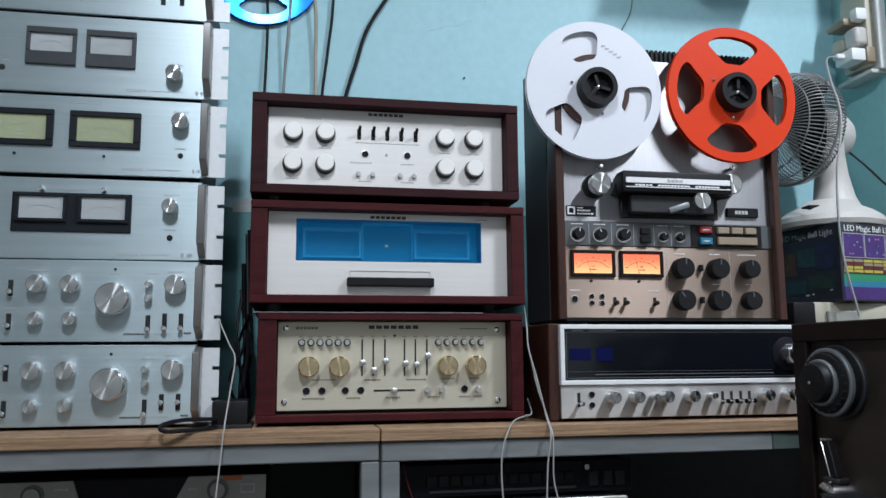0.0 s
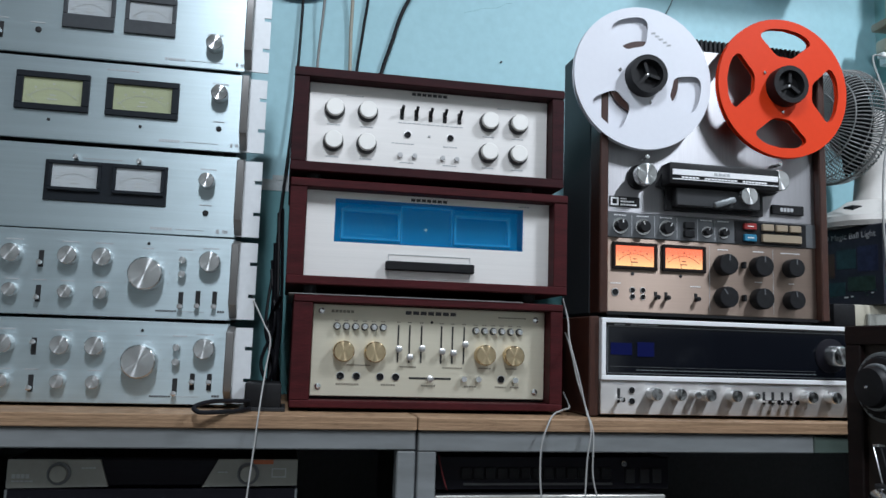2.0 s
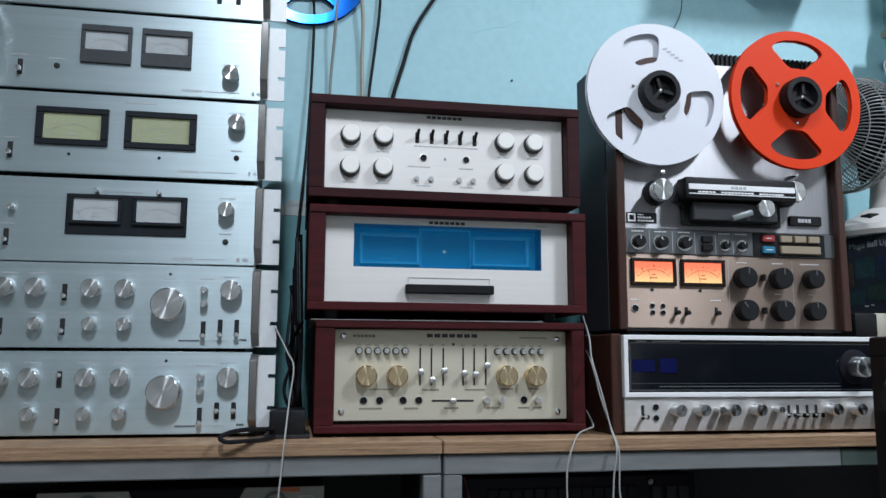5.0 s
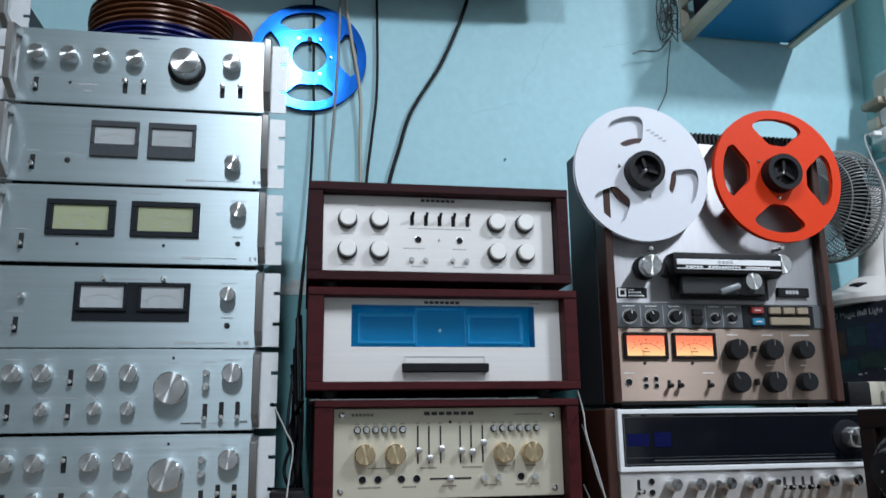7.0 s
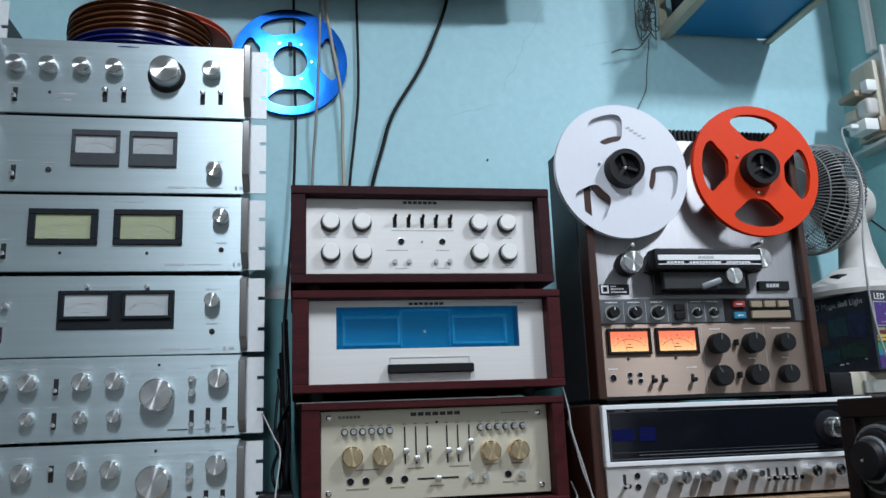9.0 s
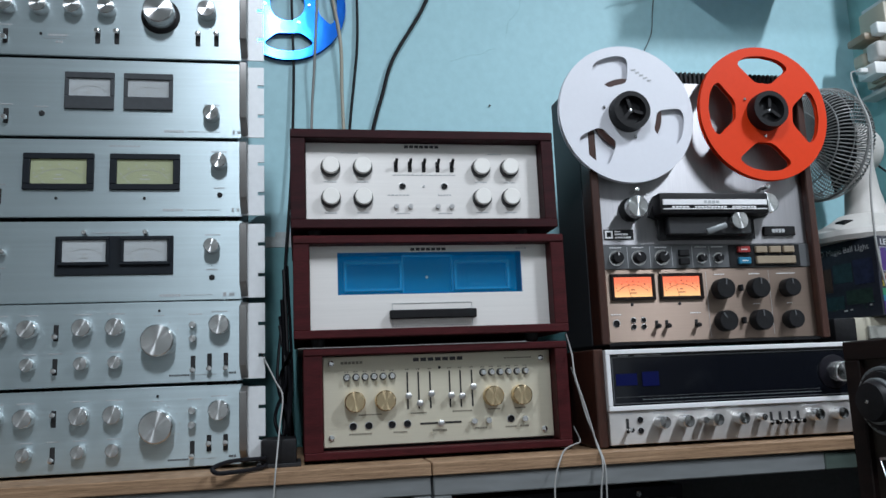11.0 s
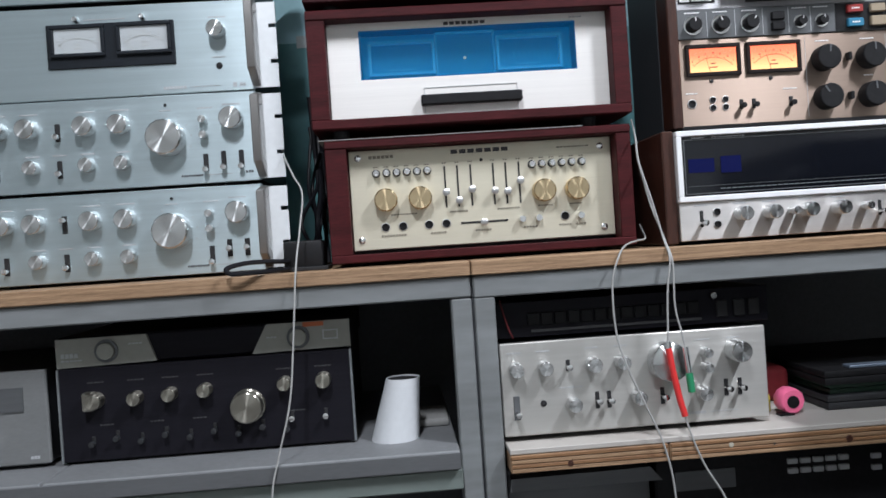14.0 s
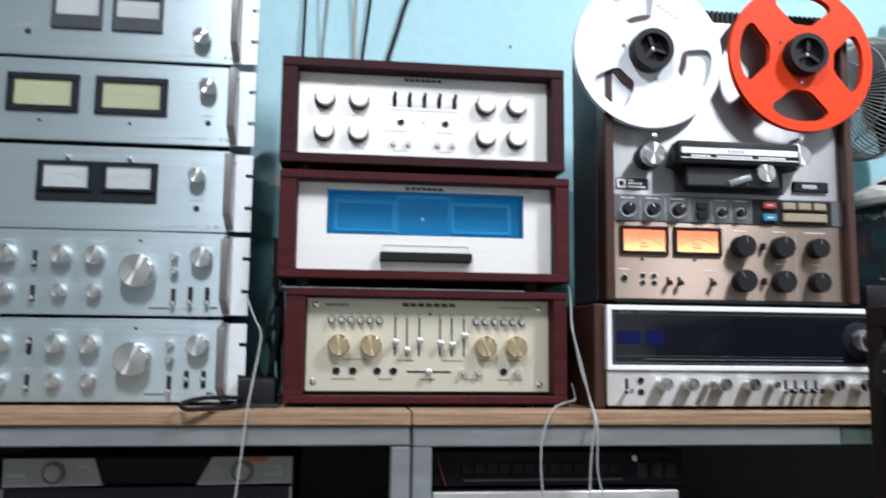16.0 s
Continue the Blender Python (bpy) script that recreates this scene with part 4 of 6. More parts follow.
m3 = wood_case("gold tinted console amplifier with sliders in mahogany case", -0.050, 0.401, 1.350, 0.966, 1.145, 0.012, (-0.018, 0.378), (0.983, 1.132), 1.380, "gold_panel", "mahogany", feet=0.006)
for i, x in enumerate((0.034, 0.085, 0.271, 0.321)):
    knob(m3, x, MY, 1.056, 0.0172, 0.019, "spun_gold", label="turned gold coloured knob", name="gold_knob", turn=i * 40)
for x0 in (0.022, 0.256):
    for i in range(6):
        part("button_collar", shared("button_collar", lambda: lathe_bm([(0.0062, 0.0005), (0.0062, -0.002), (0.0052, -0.0024), (0, -0.0024)], 20), "dark_metal"), "dark_metal", m3, at=(x0 + 0.0152 * i, MY, 1.0965))
        knob(m3, x0 + 0.0152 * i, MY, 1.0965, 0.0046, 0.010, "spun", name="push_button")
for x, z in ((0.124, 1.062), (0.143, 1.049), (0.163, 1.064), (0.197, 1.060), (0.216, 1.058), (0.236, 1.073)):
    s = part("slider_slot", box_bm(x - 0.0013, x + 0.0013, MY - 0.0008, MY + 0.001, 1.040, 1.102), "hole", m3)
    part("slider_button", shared("slider_button", lambda: lathe_bm([(0.003, 0.001), (0.003, -0.008), (0.0055, -0.009), (0.0055, -0.013), (0.004, -0.014), (0, -0.014)], 16), "side"), "side", s, at=(x, MY, z))
s = part("balance_slot", box_bm(0.144, 0.215, MY - 0.0008, MY + 0.001, 1.0135, 1.0165), "hole", m3)
part("slider_button", SHARED["slider_button"], "side", s, at=(0.178, MY, 1.0145))
for x in (0.031, 0.057, 0.096, 0.122, 0.302):
    jack(m3, x, MY, 1.016, 0.0058)
for x in (0.236, 0.261, 0.325):
    knob(m3, x, MY, 1.0155, 0.0052, 0.011, "chrome", name="push_button")
for x, z in ((-0.004, 1.1205), (-0.005, 0.9985), (0.361, 1.118), (0.361, 0.996)):
    screw(m3, x, MY, z, 0.0050)
dot(m3, 0.180, MY, 1.108, 0.0024)
bars(m3, [(0.135, 0.224, 1.1225, 0.0060, 7)], MY - 0.0006, "print_dark", "brand_mark")
bars(m3, [(0.012, 0.05, 1.121, 0.0045, 6), (0.024, 0.062, 1.003, 0.0030, 9), (0.098, 0.122, 1.003, 0.0030, 6), (0.165, 0.19, 1.003, 0.0028, 6), (0.238, 0.26, 1.003, 0.0028, 5), (0.292, 0.312, 1.003, 0.0028, 5), (0.318, 0.334, 1.003, 0.0028, 4)], MY - 0.0006, "print_brown")
bars(m3, [(0.128, 0.156, 1.033, 0.0025, 8), (0.2, 0.235, 1.033, 0.0025, 8), (0.04, 0.08, 1.034, 0.0022, 9), (0.262, 0.285, 1.034, 0.0022, 5), (0.31, 0.33, 1.034, 0.0022, 5), (0.295, 0.345, 1.120, 0.0022, 9)] + [(0.1205 + d3, 0.1275 + d3, 1.1065, 0.0018, 2) for d3 in (0, 0.019, 0.039, 0.073, 0.092, 0.112)] + [(0.018 + 0.0152 * i, 0.026 + 0.0152 * i, 1.106, 0.0016, 2) for i in range(6)] + [(0.252 + 0.0152 * i, 0.260 + 0.0152 * i, 1.106, 0.0016, 2) for i in range(6)], MY - 0.0006, "print_brown")
solid("felt_strip", box_bm(-0.058, 0.33, 1.349, 1.70, 1.1452, 1.1465, 0.0004), "cable_grey", "grey fuzzy felt sheet on top of the lower case", "felt")

# ---- receiver and tape deck ----
rec = thing("stereo_receiver", (0.715, 1.5, 0.960), "wide silver and black stereo receiver in walnut case on the counter", "receiver")
RY = 1.320
part("side_board", box_bm(0.438, 0.456, RY + 0.004, 1.735, 0.962, 1.127, 0.002), "walnut", rec)
part("side_board", box_bm(0.978, 0.996, RY + 0.004, 1.735, 0.962, 1.127, 0.002), "walnut", rec)
part("cover", box_bm(0.456, 0.978, RY + 0.03, 1.72, 0.966, 1.124), "dark_metal", rec)
part("trim_frame", frame_bm(0.456, 0.978, 1.022, 1.125, 0.008, RY - 0.006, RY + 0.03, 0.001), "trim", rec)
part("lower_panel", box_bm(0.456, 0.978, RY - 0.002, RY + 0.03, 0.966, 1.0215, 0.001), "receiver_silver", rec)
part("dial_glass", box_bm(0.464, 0.970, RY, RY + 0.03, 1.030, 1.117), "smoke", rec, "dark smoked dial window")
part("dial_frame", frame_bm(0.468, 0.966, 1.033, 1.1125, 0.0012, RY - 0.0012, RY + 0.001), "grey_strip", rec)
part("dial_scale", box_bm(0.474, 0.512, RY - 0.0012, RY + 0.001, 1.064, 1.084), "indigo", rec, "dim indigo signal meter")
part("dial_scale", box_bm(0.522, 0.552, RY - 0.0012, RY + 0.001, 1.062, 1.086), "indigo", rec, "dim indigo tuning meter")
bars(rec, [(0.472, 0.965, 1.0445, 0.0006, 1)], RY - 0.001, "grey_strip")
bars(rec, [(0.48, 0.50, 1.1145, 0.002, 5), (0.51, 0.56, 1.1145, 0.0015, 12)], RY - 0.001, "print")
bars(rec, [(0.52, 0.86, 1.0395, 0.0014, 40)], RY - 0.001, "rings", "key_legend")
for x in (0.546, 0.589, 0.643, 0.691, 0.834, 0.880):
    knob(rec, x, RY - 0.002, 1.001, 0.0105, 0.024, "spun", name="tone_knob")
for x in (0.622, 0.731):
    knob(rec, x, RY - 0.002, 1.001, 0.006, 0.020, "spun", name="small_knob")
for x in (0.755, 0.772, 0.790, 0.807):
    switch(rec, x, RY - 0.002, 0.997, 0.005, 0.022, 0.25, rise=0.018)
switch(rec, 0.488, RY - 0.002, 0.997, 0.005, 0.024, 0.25, rise=0.018)
for z in (1.006, 0.988):
    jack(rec, 0.511, RY - 0.002, z, 0.005)
for x in (0.93, 0.955):
    knob(rec, x, RY - 0.002, 1.001, 0.0105, 0.024, "spun", name="tone_knob")
part("tuning_well", lathe_bm([(0.030, 0.001), (0.030, -0.002), (0.028, -0.003), (0, -0.003)], 36), "black_panel", rec, at=(0.888, RY, 1.073))
knob(rec, 0.890, RY - 0.003, 1.073, 0.0175, 0.026, "spun", name="tuning_knob", flute=0.02)
bars(rec, [(x - 0.01, x + 0.01, 1.0165, 0.0016, 5) for x in (0.546, 0.589, 0.643, 0.691, 0.781, 0.834, 0.488)], RY - 0.0026, "print")
part("foot", box_bm(0.46, 0.50, 1.36, 1.40, 0.960, 0.966), "black", rec)
part("foot", box_bm(0.93, 0.97, 1.36, 1.40, 0.960, 0.966), "black", rec)

DY = 1.395
deck = thing("reel_to_reel_deck", (0.702, 1.48, 1.127), "upright reel tape deck with walnut sides and orange meters", "tape deck")
DX0, DX1 = 0.477, 0.930
part("side_board", box_bm(DX0, 0.4935, 1.378, 1.424, 1.136, 1.645, 0.002), "walnut", deck)
part("side_board", box_bm(0.9185, DX1 + 0.004, 1.378, 1.424, 1.136, 1.645, 0.002), "walnut", deck)
part("back_shell", box_bm(DX0 + 0.0005, DX1 + 0.003, 1.425, 1.575, 1.134, 1.655, 0.004), "deck_shell", deck, "dark grey steel rear shell")
part("top_vent", box_bm(0.494, 0.918, DY + 0.006, 1.425, 1.636, 1.660, 0.002), "black", deck)
for i in range(44):
    x = 0.50 + i * 0.0094
    part("vent_fin", shared("vent_fin", lambda: box_bm(-0.0026, 0.0026, -0.004, 0.012, -0.012, 0.012, 0.0006), "black"), "black", deck, at=(x, DY + 0.006, 1.652))
for x in (0.50, 0.87):
    part("foot", box_bm(x, x + 0.04, 1.40, 1.44, 1.127, 1.136), "black", deck)
part("upper_panel", box_bm(0.4935, 0.9185, DY, DY + 0.02, 1.3195, 1.640, 0.001), "deck_panel", deck, "brushed aluminium reel panel")
part("control_strip", box_bm(0.4935, 0.9185, DY - 0.002, DY + 0.02, 1.2745, 1.319, 0.0008), "grey_strip", deck)
part("lower_panel", box_bm(0.4935, 0.9185, DY, DY + 0.02, 1.140, 1.274, 0.001), "deck_low", deck, "bronze tinted brushed level panel")
part("frame_rail", box_bm(0.4935, 0.9185, DY - 0.008, DY + 0.02, 1.1345, 1.1395), "black", deck)
# spindles behind the reels
for x, z in ((0.556, 1.5665), (0.832, 1.5695)):
    part("turntable", lathe_bm([(0.045, 0.0), (0.045, -0.0115), (0.016, -0.0118), (0.012, -0.030), (0, -0.030)], 36), "chrome", deck, at=(x, DY, z))
# head block
hb = part("head_cover", prism_bm([(0.590, 1.372), (0.604, 1.412), (0.812, 1.412), (0.826, 1.372), (0.803, 1.365), (0.803, 1.328), (0.608, 1.328), (0.608, 1.366)], DY - 0.001, DY - 0.010), "black", deck, "black head block cover")
part("head_box", box_bm(0.597, 0.816, DY - 0.045, DY - 0.010, 1.370, 1.410, 0.004, 2), "black", hb)
part("lower_box", box_bm(0.618, 0.785, DY - 0.03, DY - 0.010, 1.334, 1.368, 0.002), "dark_metal", hb)
part("bright_strip", box_bm(0.602, 0.811, DY - 0.0475, DY - 0.045, 1.386, 1.3965, 0.0006), "trim", hb, "polished bright name strip")
part("bright_strip", box_bm(0.602, 0.811, DY - 0.0475, DY - 0.045, 1.3775, 1.3795, 0.0004), "trim", hb)
bars(deck, [(0.62, 0.655, 1.3825, 0.003, 5), (0.665, 0.73, 1.3825, 0.003, 10), (0.74, 0.79, 1.3825, 0.003, 8)], DY - 0.0462, "print_white")
bars(deck, [(0.683, 0.715, 1.3915, 0.0045, 4)], DY - 0.0482, "print", "brand_mark")
for x, z, r in ((0.558, 1.386, 0.0200), (0.822, 1.393, 0.0200)):
    ar = part("tension_roller", lathe_bm([(r * 0.55, 0.0), (r * 0.55, -0.02), (r, -0.022), (r, -0.036), (r * 0.9, -0.038), (0, -0.038)], 36), "spun", deck, "turned metal guide roller", at=(x, DY, z))
    part("roller_plate", lathe_bm([(r * 1.15, 0.0), (r * 1.15, -0.004), (0, -0.004)], 36), "black", deck, at=(x, DY, z))
    tip = part("arm_pin", lathe_bm([(0.004, 0.0), (0.004, -0.03), (0, -0.032)], 12), "chrome", deck, at=(x + (0.004 if x < 0.7 else 0.006), DY, z + 0.033))
part("pinch_roller", lathe_bm([(0.012, 0.0), (0.012, -0.02), (0.016, -0.022), (0.016, -0.034), (0, -0.035)], 30), "spun", deck, at=(0.755, DY - 0.010, 1.358))
pl = part("edit_lever", box_bm(-0.022, 0.022, -0.010, 0.0, -0.006, 0.006, 0.004, 2), "rings", deck, "grey metal cue lever", at=(0.708, DY - 0.034, 1.343))
pl.rotation_euler = (0, radians(-18), 0)
part("badge", box_bm(0.502, 0.560, DY - 0.0012, DY + 0.001, 1.330, 1.349), "black", deck)
part("badge_mark", frame_bm(0.504, 0.519, 1.332, 1.347, 0.003, DY - 0.002, DY - 0.001), "print_white", deck)
bars(deck, [(0.523, 0.535, 1.345, 0.002, 3), (0.523, 0.55, 1.340, 0.003, 5), (0.523, 0.555, 1.334, 0.003, 6)], DY - 0.0018, "print_white")
ctr = part("tape_counter", box_bm(0.826, 0.892, DY - 0.006, DY + 0.001, 1.335, 1.353, 0.001), "black", deck)
bars(deck, [(0.842, 0.870, 1.344, 0.007, 4)], DY - 0.0066, "print", "counter_digits")
# control strip
SY = DY - 0.002
for x in (0.522, 0.566, 0.612):
    part("dial_ring", lathe_bm([(0.0148, 0.0005), (0.0148, -0.002), (0.0122, -0.0022), (0.0122, -0.0005), (0, -0.0005)], 32), "chrome", deck, at=(x, SY, 1.295))
    knob(deck, x, SY, 1.295, 0.0105, 0.014, "black", mark="print_white", name="selector_knob", turn=random.choice((-30, 0, 35)))
for x, z in ((0.655, 1.303), (0.655, 1.287)):
    part("rocker_switch", box_bm(x - 0.010, x + 0.010, SY - 0.008, SY, z - 0.006, z + 0.006, 0.001), "black", deck)
for x in (0.692, 0.726):
    part("dial_ring", lathe_bm([(0.0105, 0.0005), (0.0105, -0.0018), (0.008, -0.002), (0.008, -0.0005), (0, -0.0005)], 28), "chrome", deck, at=(x, SY, 1.293))
    knob(deck, x, SY, 1.293, 0.0072, 0.012, "black", mark="print_white", name="toggle_knob")
for x in (0.5445, 0.589, 0.633, 0.674, 0.709):
    part("divider", box_bm(x - 0.0004, x + 0.0004, SY - 0.0004, SY + 0.001, 1.277, 1.316), "print", deck)
part("key_plate", box_bm(0.749, 0.897, SY - 0.001, SY + 0.001, 1.276, 1.318), "black", deck)
for x0, x1, z0, z1, m in ((0.766, 0.791, 1.302, 1.314, "key_red"), (0.766, 0.791, 1.280, 1.293, "blue_btn"), (0.803, 0.827, 1.3015, 1.314, "tan_btn"), (0.832, 0.856, 1.3015, 1.314, "tan_btn"), (0.861, 0.884, 1.3015, 1.314, "tan_btn"), (0.803, 0.885, 1.280, 1.295, "tan_btn")):
    part("transport_key", box_bm(x0, x1, SY - 0.007, SY, z0, z1, 0.0012), m, deck, {"key_red": "red record key", "blue_btn": "blue pause key"}.get(m, ""))
bars(deck, [(x - 0.012, x + 0.012, 1.3145, 0.0016, 5) for x in (0.522, 0.566, 0.612, 0.692, 0.726)], SY - 0.0006, "print_white")
bars(deck, [(0.772, 0.785, 1.308, 0.002, 4), (0.772, 0.785, 1.2865, 0.002, 4)], SY - 0.0076, "print_white")
# orange level meters
for x0, x1 in ((0.5075, 0.594), (0.6035, 0.690)):
    meter(deck, x0, x1, 1.2165, 1.2655, DY, "vu", 0.006, needle=3.4, bez="dark_wood", mark="vu_mark")
for x in (0.547, 0.641):
    dot(deck, x, DY, 1.209, 0.003)
for x in (0.726, 0.798, 0.864):
    for z in (1.2335, 1.1735):
        knob(deck, x, DY, z, 0.0195 if x < 0.85 else 0.0175, 0.022, "black", flute=0.02, mark="grey_strip", name="level_knob", turn=random.uniform(-40, 10))
for z in (1.235, 1.174):
    part("lock_lever", box_bm(0.7625, 0.7685, DY - 0.010, DY, z - 0.006, z + 0.006, 0.001), "black", deck)
jack(deck, 0.514, DY, 1.175, 0.006)
for x in (0.547, 0.567):
    jack(deck, x, DY, 1.180, 0.0045)
    jack(deck, x, DY, 1.168, 0.0045)
for x in (0.592, 0.612, 0.671):
    switch(deck, x, DY, 1.171, 0.006, 0.015, 0.3, "black")
bars(deck, [(0.505, 0.525, 1.191, 0.0016, 4), (0.66, 0.682, 1.191, 0.0016, 5), (0.715, 0.737, 1.262, 0.0016, 5), (0.787, 0.81, 1.262, 0.0016, 5), (0.845, 0.885, 1.262, 0.0016, 8), (0.79, 0.806, 1.205, 0.0016, 3), (0.86, 0.872, 1.205, 0.0016, 3)], DY - 0.0006, "print_white")
for x0, x1, z in ((0.698, 0.6986, 0), (0.828, 0.8286, 0)):
    part("divider", box_bm(x0, x1, DY - 0.0004, DY + 0.001, 1.146, 1.268), "print", deck)

# ---- upper wall: shelf, dark cabinet, wires ----
us = thing("wall_shelf", (1.03, 1.63, 2.06), "cream steel wall shelf with blue underside", "shelf")
UX0, UX1, UY0, UZ = 0.878, 1.196, 1.482, 2.072
part("deck_board", box_bm(UX0 + 0.012, UX1 - 0.012, UY0 + 0.012, NY - 0.014, UZ + 0.006, UZ + 0.016), "shelf_blue", us, "blue board of the shelf")
part("front_angle", box_bm(UX0, UX1, UY0, UY0 + 0.012, UZ, UZ + 0.012, 0.001), "shelf_blue", us, "blue painted front edge")
for x0, x1 in ((UX0, UX0 + 0.026), (UX1 - 0.022, UX1)):
    part("side_angle", box_bm(x0, x1, UY0 + 0.0125, NY - 0.001, UZ - 0.003, UZ + 0.004, 0.0008), "shelf_cream", us)
    xs = x0 if x0 < 1 else x1 - 0.004
    part("side_angle_web", box_bm(xs, xs + 0.004, UY0 + 0.0125, NY - 0.001, UZ + 0.0045, UZ + 0.028, 0.0008), "shelf_cream", us)
    part("wall_upright", box_bm(xs - 0.001, xs + 0.021, NY - 0.012, NY - 0.001, UZ + 0.03, 2.60, 0.001), "shelf_cream", us)
    part("front_upright", box_bm(xs, xs + 0.018, UY0 + 0.013, UY0 + 0.03, UZ + 0.03, 2.60, 0.001), "shelf_cream", us)
part("side_rail", box_bm(UX0, UX0 + 0.006, UY0 + 0.031, NY - 0.0125, 2.155, 2.178, 0.001), "shelf_cream", us)
solid("storage_box", box_bm(UX0 + 0.03, UX1 - 0.03, UY0 + 0.02, NY - 0.02, UZ + 0.016, 2.42, 0.004, 2), "navy_box", "dark navy box standing on the wall shelf", "box")
# a flat television on a bracket, its lower edge just in view
TVX, TVY, TVZ = 0.06, 1.668, 2.118
tv = thing("wall_television", (TVX, 1.72, TVZ), "black flat television hung high on the wall", "television")
part("bezel", frame_bm(TVX - 0.470, TVX + 0.470, TVZ, TVZ + 0.560, 0.022, TVY, TVY + 0.024, 0.003), "black", tv)
part("screen", box_bm(TVX - 0.448, TVX + 0.448, TVY + 0.004, TVY + 0.010, TVZ + 0.022, TVZ + 0.538), "screen", tv, "dark glossy screen")
part("back_shell", box_bm(TVX - 0.448, TVX + 0.448, TVY + 0.0102, TVY + 0.030, TVZ + 0.022, TVZ + 0.538, 0.004), "black", tv)
part("rear_housing", box_bm(TVX - 0.30, TVX + 0.30, TVY + 0.0302, TVY + 0.060, TVZ + 0.10, TVZ + 0.46, 0.008, 2), "black", tv)
part("speaker_lip", box_bm(TVX - 0.42, TVX + 0.385, TVY - 0.002, TVY + 0.026, TVZ - 0.006, TVZ - 0.0002, 0.002), "dark_metal", tv)
for x in (TVX - 0.15, TVX + 0.15):
    part("bracket", box_bm(x - 0.012, x + 0.012, TVY + 0.0602, NY - 0.001, TVZ + 0.15, TVZ + 0.42, 0.002), "dark_metal", tv)
tv.rotation_euler = (0, radians(-2.0), 0)


def cable(name, pts, r, mat, label, category="cable", group=""):
    return solid(name, tube_bm(pts, r), mat, label, category, group=group)


WY = 1.772
cable("wall_cable", [(-0.075, WY, 2.60), (-0.066, WY, 2.156), (-0.062, WY, 1.90), (-0.060, WY, 1.79), (-0.068, 1.765, 1.55), (-0.085, 1.755, 1.30), (-0.09, 1.745, 1.05)], 0.0032, "cable_black", "black cable running down the wall", group="cables on the wall")
cable("wall_cable", [(0.000, WY - 0.012, 2.60), (-0.002, WY - 0.012, 2.16), (-0.006, WY - 0.016, 1.966), (-0.014, WY - 0.012, 1.80), (-0.021, WY, 1.683), (-0.025, WY, 1.45)], 0.003, "cable_grey", "grey cable running down the wall", group="cables on the wall")
cable("wall_cable", [(0.000, WY, 2.60), (0.008, WY, 2.162), (0.022, WY - 0.01, 2.02), (0.046, WY - 0.01, 1.868), (0.048, WY, 1.75), (0.050, WY, 1.645), (0.05, WY, 1.45)], 0.004, "cable_beige", "beige cable running down the wall", group="cables on the wall")
cable("wall_cable", [(0.080, WY, 2.60), (0.085, WY, 2.168), (0.087, WY, 1.90), (0.076, WY, 1.77), (0.063, WY, 1.646), (0.055, WY, 1.45)], 0.0032, "cable_black", "black cable running down the wall", group="cables on the wall")
cable("wall_cable", [(0.33, WY, 2.25), (0.311, WY, 2.140), (0.285, WY, 2.06), (0.239, WY, 1.953), (0.169, WY, 1.832), (0.140, WY, 1.74), (0.115, WY, 1.648), (0.09, WY, 1.50)], 0.0044, "cable_black", "thick black cable slanting across the wall", group="cables on the wall")
rng = random.Random(5)
bm = bmesh.new()
for k in range(9):
    cx, cz = 0.834 + rng.uniform(-0.018, 0.016), 2.135 + rng.uniform(-0.045, 0.045)
    a, b = rng.uniform(0.008, 0.018), rng.uniform(0.03, 0.055)
    tilt = rng.uniform(-0.4, 0.4)
    pts = []
    for i in range(9):
        t = 2 * math.pi * i / 8
        u, v = a * math.cos(t), b * math.sin(t)
        pts.append((cx + u * math.cos(tilt) - v * math.sin(tilt), 1.752 + rng.uniform(-0.018, 0.012), cz + u * math.sin(tilt) + v * math.cos(tilt)))
    tube_bm(pts, 0.0014, 6, 4, bm)
tube_bm([(0.84, 1.76, 2.07), (0.80, 1.755, 2.025), (0.75, 1.745, 2.015), (0.725, 1.745, 2.005)], 0.0018, 6, 6, bm)
tube_bm([(0.84, 1.765, 2.06), (0.828, 1.77, 1.98), (0.82, 1.772, 1.92), (0.79, 1.772, 1.86)], 0.0012, 6, 6, bm)
tube_bm([(0.86, 1.765, 2.16), (0.868, 1.77, 2.35), (0.872, 1.772, 2.6)], 0.003, 6, 6, bm)
tagged(solid("wire_bundle", bm, "wire", "tangled coil of thin grey wire hanging on the wall", "wire"), kind="stuff")
# nail hole and hairline cracks in the plaster
bm = bmesh.new()
pr = random.Random(21)
for (x0, z0), (x1, z1) in (((0.575, 2.16), (0.50, 2.02)), ((0.50, 2.02), (0.44, 1.90)), ((0.66, 2.03), (0.74, 2.06)), ((0.30, 1.83), (0.42, 1.87))):
    pts = [(x0 + (x1 - x0) * k / 6 + pr.uniform(-0.006, 0.006), NY - 0.0001, z0 + (z1 - z0) * k / 6 + pr.uniform(-0.004, 0.004)) for k in range(7)]
    tube_bm(pts, 0.00026, 4, 3, bm)
tagged(solid("wall_cracks", bm, "wall_low", "hairline cracks in the aqua plaster", "crack"), kind="structure")
bm = bmesh.new()
for x0, x1, z0, z1 in ((-0.125, -0.058, DADO - 0.010, DADO + 0.014), (-0.104, -0.066, DADO + 0.012, DADO + 0.024), (0.405, 0.432, DADO - 0.008, DADO + 0.008)):
    box_bm(x0, x1, NY - 0.0042, NY - 0.0032, z0, z1, 0.0004, bm=bm)
